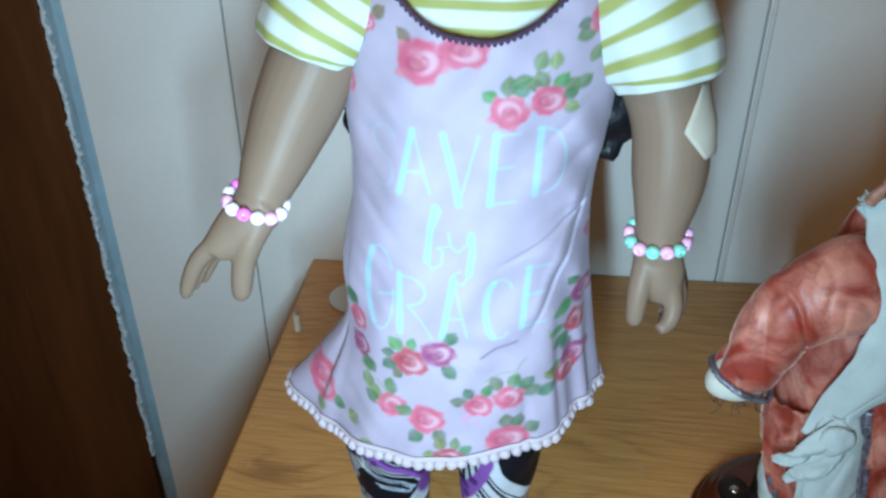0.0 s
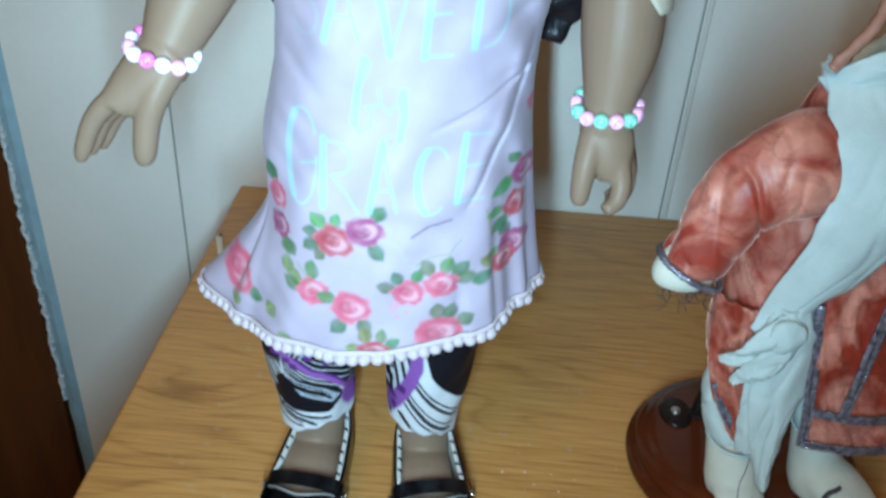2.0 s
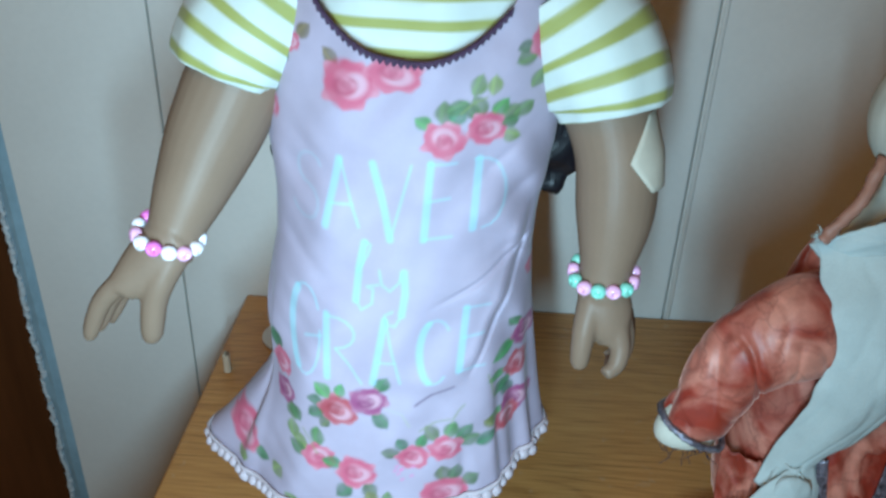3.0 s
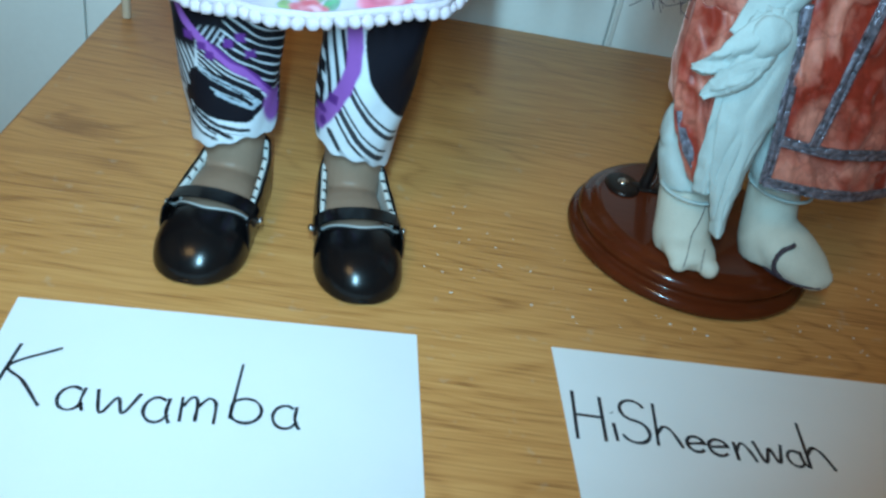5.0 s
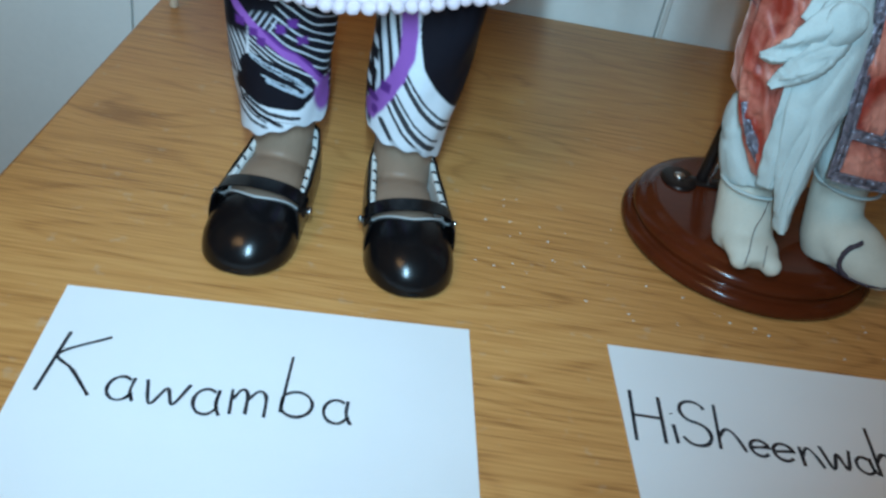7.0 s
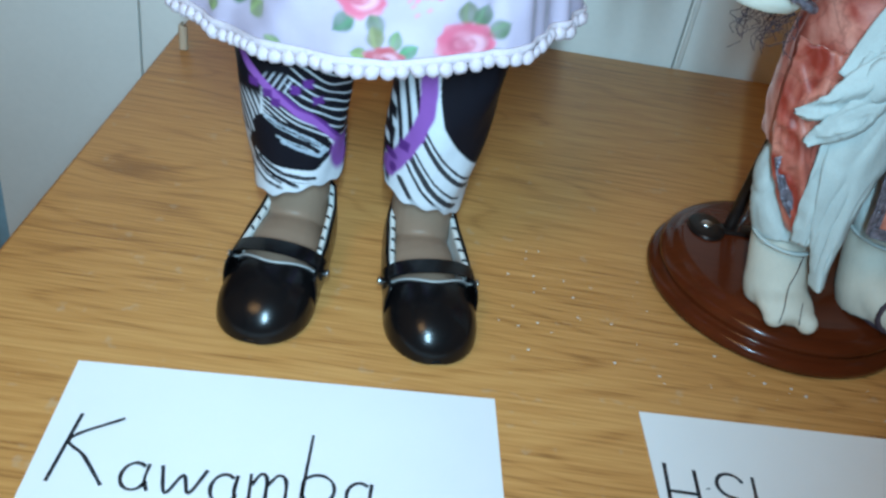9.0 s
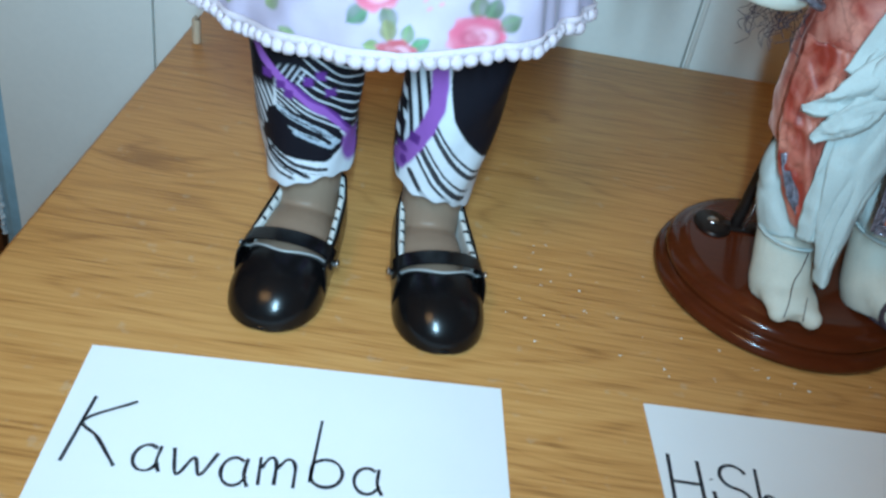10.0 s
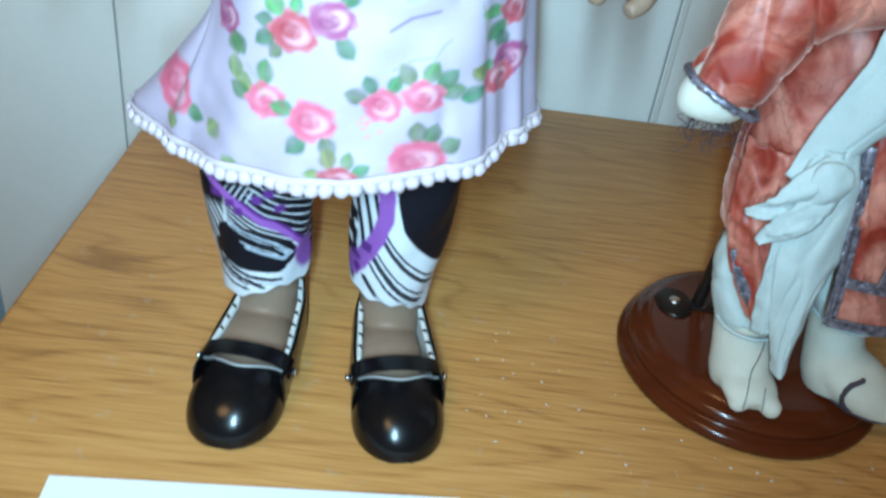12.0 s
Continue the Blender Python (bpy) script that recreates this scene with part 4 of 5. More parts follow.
# ---- leggings ----
def legging(points, hem_drop, which):
    rings, segs = 230, 220
    c = curve(points, rings)
    P = np.zeros((rings, segs, 3))
    ang = np.linspace(0, 2 * math.pi, segs, endpoint=False)
    for i, row in enumerate(c):
        f = i / (rings - 1)
        wave = 1 + 0.03 * np.sin(3 * ang + 2.0 + 5 * f) * f + 0.025 * np.sin(5 * ang + 14 * f)
        P[i, :, 0] = row[0] + row[3] * np.cos(ang) * wave
        P[i, :, 1] = row[1] + row[4] * np.sin(ang) * wave
        P[i, :, 2] = row[2] + f * (hem_drop * np.cos(ang) + 0.0012 * np.sin(4 * ang) + 0.0007 * np.sin(11 * ang + 1.0))
    x0 = np.array(c)[:, 0][:, None]
    u = (P[..., 0] - x0) * 1000                      # millimetres across
    v = (P[..., 2] - TOP) * 1000                     # millimetres over the table
    u = np.where(P[..., 1] > np.array(c)[:, 1][:, None], u + 60, u)
    BLACK, WHITE, VIOLET, DEEP = (0.008, 0.0075, 0.011), (0.56, 0.57, 0.61), (0.23, 0.085, 0.33), (0.09, 0.025, 0.16)
    ink = Print(u, v, WHITE)
    lines = lambda q, pitch, w: soft(np.abs((q / pitch) % 1 - 0.5) * pitch - w, 0.5)
    edge = np.sin(0.9 * u + 0.5 * v) * 0.4
    if which == 0:
        # black above with slanting pale lines, a violet ribbon, a black lozenge with a grey brush mark, a swoosh at the hem
        ribbon_v = np.interp(u, [-20, -14, -3, 8.5, 14, 17, 21], [87, 80, 70, 62, 55.5, 50, 40])
        above = soft(ribbon_v - v, 1)
        ink.over(above, BLACK)
        ink.over(lines(v + 0.72 * u + 0.6 * edge, 3.9, 0.34) * above * soft(-u - 1 + 0.2 * (v - 70), 2), WHITE)
        ink.over(lines(u - 0.55 * v, 2.6, 0.34) * soft(np.hypot((u + 3) / 1.6, v - 76) - 4.0, 1.5), (0.50, 0.50, 0.56))
        ink.over(lines(v + 0.62 * u, 2.3, 0.80) * soft(v - ribbon_v, 1) * soft(58 - v - 0.4 * u, 1) * soft(-u - 9, 1), BLACK)
        side = soft(u + 11.5 - 0.15 * (v - 56), 1) * soft(48 - v, 1.5) * soft(v - 84, 1)
        ink.over(side, BLACK)
        ink.over(lines(u + 0.34 * v + 0.4 * edge, 2.3, 0.50) * side * soft(49 - v, 3) * soft(v - 68, 4), WHITE)
        ink.stroke([(-6.5, 54.0), (0.0, 52.5), (8.0, 48.0)], 14.5, BLACK, 1.0)
        ink.stroke([(-11.5, 47.0), (-3.0, 43.5), (8.0, 42.8)], 8.0, BLACK, 1.0)
        ink.stroke([(-8.0, 60.0), (1.0, 56.6), (8.0, 52.4), (13.0, 47.5)], 2.3, (0.36, 0.40, 0.46), 1.0)
        ink.stroke([(13.0, 47.4), (11.0, 45.2), (4.0, 48.6), (-2.0, 51.5)], 1.6, (0.30, 0.34, 0.40), 1.0)
        ink.stroke([(-7.0, 59.2), (2.0, 55.8), (11.0, 49.2)], 0.6, BLACK, 0.9)
        ink.stroke([(-4.0, 59.2), (4.0, 55.2), (12.0, 49.6)], 0.4, BLACK, 0.8)
        ink.stroke([(-4.0, 53.6), (4.0, 50.4), (9.0, 47.4)], 0.6, (0.45, 0.50, 0.56), 0.8)
        ink.over(soft(np.abs(v - ribbon_v) - 2.4 + 0.8 * edge, 0.9), VIOLET)
        ink.over(soft(np.abs(v - ribbon_v - 2.2) - 0.9 + 0.8 * edge, 0.8) * soft(-u - 4, 2), DEEP)
        ink.over(soft(np.hypot(u - 17.0, (v - 43) / 3.0) - 2.6, 1), VIOLET)
        for bu, bv in ((-7, 70.5), (-4, 67.2), (3.6, 74), (8, 77), (11, 70), (-12, 74)):
            ink.over(soft(np.maximum(np.abs(u - bu), np.abs(v - bv)) - 1.8, 0.8), DEEP)
        ink.stroke([(-16, 45.0), (-12.0, 39.5), (-5.0, 34.8), (3.0, 31.4)], 1.9, BLACK, 1.0)
        ink.stroke([(-14, 39.0), (-9.0, 35.2), (-3.0, 31.8)], 1.0, BLACK, 0.9)
        ink.stroke([(-11, 41.4), (-2.0, 36.4), (9.0, 35.0)], 1.8, BLACK, 0.95)
        ink.stroke([(-15, 36.0), (-9.0, 31.5), (-3.0, 29.5)], 1.6, BLACK, 0.9)
        ink.stroke([(0, 33.5), (8.0, 33.0)], 0.5, BLACK, 0.7)
    else:
        # pale ground with slanting pen lines, a black field above, a violet band and upright stripes at the inner side
        for (u0, v0), (u1, v1), w_ in (((-4.0, 64.0), (16.0, 41.0), 1.0), ((-4.5, 61.0), (15.5, 37.5), 1.8), ((-6.0, 54.0), (14.0, 31.5), 0.9), ((-7.0, 51.5), (13.0, 28.0), 2.1),
                                       ((-8.0, 48.0), (9.0, 28.0), 1.2), ((-9.5, 41.0), (4.0, 26.0), 1.9)):
            bow = ((u0 + u1) / 2 - 0.8, (v0 + v1) / 2 - 0.8)
            ink.stroke([(u0, v0), bow, (u1, v1)], w_, BLACK, 0.95)
        field = np.interp(u, [-4, -1.5, 2, 8, 14, 22], [92, 79, 68, 59, 51.5, 43]) + 0.5 * edge
        ink.over(soft(field - v, 0.8) * soft(-u - 3, 1), BLACK)
        band_u = np.interp(v, [38, 44, 50, 60.5, 71, 80, 100], [-15.5, -13.2, -10.8, -7.2, -5.2, -5.8, -9.0])
        inner = soft(u - band_u, 1)
        ink.over(inner, WHITE)
        ink.over(lines(u + 0.25 * v, 4.0, 0.85) * inner, BLACK)
        ink.over(soft(u + 15.0 + 0.1 * (v - 60), 1) * lines(v + 0.5 * u, 9.0, 2.6), BLACK)
        ink.over(soft(np.abs(u - band_u) - 3.1 - 0.3 * edge, 0.8) * soft(39 - v, 2), VIOLET)
        ink.over(soft(np.maximum(np.abs(u + 10.6), np.abs(v - 55.0)) - 2.0, 0.8), DEEP)
        ink.over(soft(np.hypot((u + 14.0) / 1.5, v - 48.0) - 1.5, 0.8), DEEP)
        ink.over(soft(np.hypot(u + 12.5, (v - 43.5) / 1.4) - 1.4, 0.8), DEEP)
    ink.over(soft(np.linspace(1, 0, rings)[:, None] * 60 - 1.6 + 0 * u, 1) * 0.6, WHITE)
    return grid_mesh("legging_knit", P, ink.c)


leggings = thing("leggings", "black, white and violet patterned knit leggings on the doll", "leggings", at=(CX, 0.385, 0.83))
for k, (pts, drop) in enumerate((
        ([(-0.0800, 0.384, 0.872, 0.0200, 0.0190), (-0.0905, 0.386, 0.838, 0.0222, 0.0205), (-0.0900, 0.387, 0.810, 0.0202, 0.0190), (-0.0880, 0.386, 0.7780, 0.0170, 0.0168)], 0.0040),
        ([(-0.0310, 0.384, 0.872, 0.0205, 0.0190), (-0.0320, 0.386, 0.838, 0.0205, 0.0198), (-0.0335, 0.387, 0.810, 0.0190, 0.0185), (-0.0365, 0.387, 0.7795, 0.0164, 0.0162)], -0.0062))):
    o = part("trouser_leg", legging(pts, drop, k), KNIT, leggings)
    thick = o.modifiers.new("cloth", "SOLIDIFY")
    thick.thickness, thick.offset = 0.0009, -1


# ---- shoes: built pointing along -y with the heel's back at y = 0.049, the toe at -0.049 ----
def half_width(y):
    if y < -0.022:
        return 0.0188 * max(0.0, 1 - ((-y - 0.022) / 0.025) ** 2.25) ** 0.48
    return float(np.interp(-y, [-0.047, -0.0455, -0.040, -0.028, -0.010, 0.008, 0.022], [0.0, 0.0062, 0.0115, 0.0146, 0.0162, 0.0180, 0.0188]))


RIM = ([-0.026, -0.014, 0.004, 0.020, 0.034, 0.047], [0.0165, 0.0170, 0.0180, 0.0205, 0.0240, 0.0262])


def shoe(place, label):
    ob = thing("shoe", label, "shoe", "pair of shoes")
    ys = np.r_[np.linspace(0.047, 0.040, 9), np.linspace(0.036, -0.034, 22), -0.022 - 0.025 * np.sin(np.linspace(0.65, math.pi / 2, 18))]
    outline = [(half_width(y), y) for y in ys] + [(-half_width(y), y) for y in ys[::-1][1:-1]]
    sole = bmesh.new()
    low = [sole.verts.new((x * 0.94, y * 0.955, 0.0003)) for x, y in outline]
    mid = [sole.verts.new((x * 0.985, y * 0.985, 0.0016)) for x, y in outline]
    top = [sole.verts.new((x * 0.98, y * 0.98, 0.0030)) for x, y in outline]
    n = len(outline)
    for a, b in ((low, mid), (mid, top)):
        for k in range(n):
            sole.faces.new((a[k], a[(k + 1) % n], b[(k + 1) % n], b[k]))
    sole.faces.new(low[::-1])
    sole.faces.new(top)
    bmesh.ops.recalc_face_normals(sole, faces=sole.faces)
    part("sole", sole, LEATHER, ob)
    # rounded toe box with a curved throat
    vamp = bmesh.new()
    segs, made = 36, []
    for i in range(26):
        f = i / 25
        row = []
        for k in range(segs + 1):
            a = math.pi * k / segs
            throat = -0.0200 + 0.012 * abs(math.cos(a)) ** 1.6
            y = throat + (-0.0468 - throat) * math.sin(f * math.pi / 2)
            w = half_width(y) * 1.02
            h = 0.0012 + 0.0203 * max(0.0, 1 - (max(0.0, -y - 0.006) / 0.0409) ** 2.5) ** 0.55
            sx, sz = math.cos(a), math.sin(a)
            row.append(vamp.verts.new((math.copysign(abs(sx) ** 0.92, sx) * w, y, 0.002 + h * sz ** 0.86)))
        made.append(row)
    for a, b in zip(made, made[1:]):
        for k in range(segs):
            vamp.faces.new((a[k], a[k + 1], b[k + 1], b[k]))
    throat_line = [tuple(v.co) for v in made[0]]
    bmesh.ops.recalc_face_normals(vamp, faces=vamp.faces)
    o = part("toe_box", vamp, LEATHER, ob)
    o.modifiers.new("leather", "SOLIDIFY").thickness = 0.0009
    edge = bmesh.new()
    wire(edge, [(0.0206, -0.0085, 0.0128)] + [(x, y - 0.0004, z + 0.0005) for x, y, z in throat_line if z > 0.0150] + [(-0.0206, -0.0085, 0.0128)], 0.00060, 6, 90)
    part("throat_piping", edge, PIPING, ob)
    # heel quarter: an upright band round the back, leather outside and pale lining inside
    path = [(half_width(y) * s_, y) for s_, seq in ((1, np.linspace(-0.020, 0.047, 30)), (-1, np.linspace(0.047, -0.020, 30)[1:])) for y in seq]
    m = len(path)
    for nm, mat, shrink, label2 in (("quarter", LEATHER, 1.0, ""), ("lining", LINING, 0.91, "white stitched lining")):
        bm = bmesh.new()
        cols = []
        for x, y in (path if shrink == 1 else path[7:-7]):
            rim = float(np.interp(y, *RIM))
            col = []
            for j in range(9):
                f = j / 8
                lean = 1 + 0.05 * math.sin(math.pi * f) - 0.03 * f
                flare_ = 1 + 0.075 * min(1.0, max(0.0, (y + 0.008) / 0.014)) if shrink == 1 else 1.0
                col.append(bm.verts.new((x * shrink * lean * flare_, y * (1 - 0.035 * (1 - shrink) / 0.09) - 0.001 * f, 0.002 + (rim + (0.0006 if shrink == 1 else -0.0006)) * f)))
            cols.append(col)
        for a, b in zip(cols, cols[1:]):
            for j in range(8):
                bm.faces.new((a[j], b[j], b[j + 1], a[j + 1]))
        bmesh.ops.recalc_face_normals(bm, faces=bm.faces)
        q = part(nm, bm, mat, ob, label2)
        q.modifiers.new("leather", "SOLIDIFY").thickness = 0.0008
    rim_pts = []
    for x, y in path:
        rim = float(np.interp(y, *RIM))
        rim_pts.append((x * 0.900, y * 0.968 - 0.001, 0.0016 + rim))
    band = bmesh.new()
    wire(band, rim_pts[7:-7:2], 0.0013, 6, 80)
    part("rim_tape", band, LINING, ob, "white edge tape with black stitches")
    for k in range(8, len(rim_pts) - 9, 3):
        st = bmesh.new()
        p, q = Vector(rim_pts[k]), Vector(rim_pts[k + 1])
        p, q = p.lerp(q, 0.1), p.lerp(q, 0.75)
        wire(st, [p + Vector((p.x * 0.03, 0, 0.0006)), p.lerp(q, 0.5) + Vector((-p.x * 0.02, 0, 0.0013)), q + Vector((-q.x * 0.07, 0, 0.0004))], 0.00065, 5, 5)
        part("stitch", st, STITCH, ob)
    # instep strap, its piping and the two studs
    strap, line = [], []
    for k in range(41):
        a = math.pi * k / 40
        line.append((math.cos(a) * 0.0196, -0.0078 - 0.0040 * math.sin(a), 0.0125 + 0.0126 * math.sin(a) ** 0.75))
    sb = bmesh.new()
    rowa = []
    for x, y, z in line:
        rowa.append([sb.verts.new((x, y + 0.0040, z + 0.0004)), sb.verts.new((x * 1.005, y, z + 0.0002)), sb.verts.new((x, y - 0.0040, z - 0.0003)),
                     sb.verts.new((x * 0.95, y - 0.0040, z - 0.0008)), sb.verts.new((x * 0.95, y + 0.0040, z - 0.0002))])
    for a, b in zip(rowa, rowa[1:]):
        for j in range(5):
            sb.faces.new((a[j], a[(j + 1) % 5], b[(j + 1) % 5], b[j]))
    sb.faces.new(rowa[0][::-1])
    sb.faces.new(rowa[-1])
    bmesh.ops.recalc_face_normals(sb, faces=sb.faces)
    strap = part("strap", sb, LEATHER, ob)
    strap.data.set_sharp_from_angle(angle=radians(35))
    for s_ in (1, -1):
        stud = bmesh.new()
        ball(stud, (0.0206 * s_, -0.0085, 0.0135), 0.0019, (0.6, 1, 1))
        part("stud", stud, STEEL, strap, "silver stud")
    ob.matrix_basis = place @ Matrix.Diagonal((0.97, 0.95, 0.95, 1.0))
    return ob


shoe(pose(-0.0873, 0.3515, TOP, 0, 0, -5.0), "black patent bar shoe with white lining on the table")
shoe(pose(-0.0290, 0.3539, TOP, 0, 0, 11.0), "black patent bar shoe with white lining, toe turned slightly out")


# ---- bracelets ----
def bracelet(centre, normal, rx, ry, order, label, turn=0.0):
    ob = thing("bracelet", label, "bracelet", "bead bracelets", centre)
    nrm = Vector(normal).normalized()
    u = (Vector((1, 0, 0)) - nrm * nrm.x).normalized()
    v = nrm.cross(u)
    bm = bmesh.new()
    segs, sides = 14, 8
    for i in range(segs):
        a = 2 * math.pi * i / segs
        for j in range(sides):
            b = 2 * math.pi * j / sides
            r = 0.00175 + 0.00115 * math.cos(b)
            bm.verts.new((r * math.cos(a), r * math.sin(a), 0.0021 * math.sin(b)))
    bm.verts.ensure_lookup_table()
    for i in range(segs):
        for j in range(sides):
            bm.faces.new([bm.verts[((i + di) % segs) * sides + (j + dj) % sides] for di, dj in ((0, 0), (1, 0), (1, 1), (0, 1))])
    count = 13
    meshes = {}
    for mat in set(order):
        me = bpy.data.meshes.new("bead")
        bm.to_mesh(me)
        me.materials.append(mat)
        me.polygons.foreach_set("use_smooth", [True] * len(me.polygons))
        meshes[mat] = me
    bm.free()
    for k in range(count):
        a = 2 * math.pi * k / count + turn
        out = u * math.cos(a) + v * math.sin(a)
        b = new("bead", meshes[order[k % len(order)]])
        b.parent = ob
        b.matrix_local = Matrix.Translation(u * rx * math.cos(a) + v * ry * math.sin(a) + nrm * 0.0006 * math.sin(3 * a)) @ out.to_track_quat("Z", "Y").to_matrix().to_4x4()
    cord = bmesh.new()
    wire(cord, [tuple(Vector(centre) + u * rx * math.cos(q) + v * ry * math.sin(q)) for q in np.linspace(0, 6.283, 24)], 0.0005, 5, 48)
    part("cord", cord, LINING, ob)
    return ob


bracelet((-0.1325, 0.3370, 0.9775), (0.30, -0.10, 1.0), 0.0112, 0.0118, [BEAD_WHITE, BEAD_PINK, BEAD_WHITE, BEAD_ROSE], "white and magenta bead bracelet on the doll's wrist", 0.2)
bracelet((0.0252, 0.3505, 0.9640), (-0.04, -0.18, 1.0), 0.0113, 0.0118, [BEAD_ROSE, BEAD_MINT], "pink and mint green bead bracelet on the doll's wrist", 0.1)

# pale cloth patch stuck to the upper arm
patch = bmesh.new()
prow = []
for i in range(13):
    f = i / 12
    z = 1.001 + 0.027 * f
    ax, ay, ar = np.interp(z, [0.966, 0.988, 1.012, 1.035], [0.0275, 0.0275, 0.0245, 0.016]), np.interp(z, [0.966, 0.988, 1.012, 1.035], [0.351, 0.356, 0.361, 0.366]), np.interp(z, [0.966, 0.988, 1.012, 1.035], [0.0104, 0.0150, 0.0160, 0.0172])
    start = -78 + 75 * abs(f - 0.42) ** 1.1
    prow.append([patch.verts.new((ax + (ar + 0.0020) * math.cos(radians(q)), ay + (ar + 0.0022) * math.sin(radians(q)), z)) for q in np.linspace(start, 30, 12)])
for a, b in zip(prow, prow[1:]):
    for k in range(11):
        patch.faces.new((a[k], a[k + 1], b[k + 1], b[k]))
o = tagged(part("cloth_patch", patch, PATCH), "pale beige cloth patch stuck to the doll's arm", "patch")
o.modifiers.new("cloth", "SOLIDIFY").thickness = 0.0008

# ---- doll stand ----
stand = thing("doll_stand", "round varnished mahogany doll stand with a dark metal post", "stand", at=(0.1335, 0.396, TOP))
BX, BY = 0.1335, 0.396
base = bmesh.new()
shape = [(0.0, 0.0), (0.0575, 0.0), (0.0598, 0.0010), (0.0604, 0.0036), (0.0596, 0.0060), (0.0574, 0.0068), (0.0556, 0.0072), (0.0552, 0.0084), (0.0566, 0.0098), (0.0564, 0.0122), (0.0546, 0.0142), (0.0520, 0.0148), (0.0506, 0.0156), (0.0496, 0.0172), (0.0470, 0.0178), (0.0, 0.0182)]
rings = []
for r, h in shape:
    rings.append([base.verts.new((BX + max(r, 0.0004) * math.cos(2 * math.pi * k / 72), BY + max(r, 0.0004) * math.sin(2 * math.pi * k / 72), TOP + 0.0002 + h)) for k in range(72)])
for a, b in zip(rings, rings[1:]):
    for k in range(72):
        base.faces.new((a[k], a[(k + 1) % 72], b[(k + 1) % 72], b[k]))
base.faces.new(rings[0][::-1])
base.faces.new(rings[-1])
part("base", base, BASEWOOD, stand)
plate = bmesh.new()
limb(plate, [(0.099, 0.413, TOP + 0.017, 0.0090, 0.0115), (0.099, 0.413, TOP + 0.0192, 0.0085, 0.0110), (0.099, 0.413, TOP + 0.0200, 0.0072, 0.0095)], 6, 28)
limb(plate, [(0.103, 0.413, TOP + 0.0185, 0.0040, 0.0016), (0.124, 0.414, TOP + 0.0190, 0.0050, 0.0018)], 6, 12, side=(0, 1, 0))
part("foot_plate", plate, IRON, stand)
bolt = bmesh.new()
ball(bolt, (0.0988, 0.4125, TOP + 0.0203), 0.0030, (1, 1, 0.55))
part("bolt", bolt, STEEL, stand, "bright bolt head")
post = bmesh.new()
wire(post, [(0.110, 0.414, TOP + 0.017), (0.1115, 0.411, TOP + 0.060), (0.1140, 0.407, TOP + 0.110)], 0.0028, 12, 16)
part("post", post, IRON, stand)
clip = bmesh.new()
wire(clip, [(0.113, 0.410, TOP + 0.018), (0.1138, 0.407, TOP + 0.060), (0.115, 0.405, TOP + 0.085)], 0.0007, 6, 14)
part("wire_clip", clip, STEEL, stand)


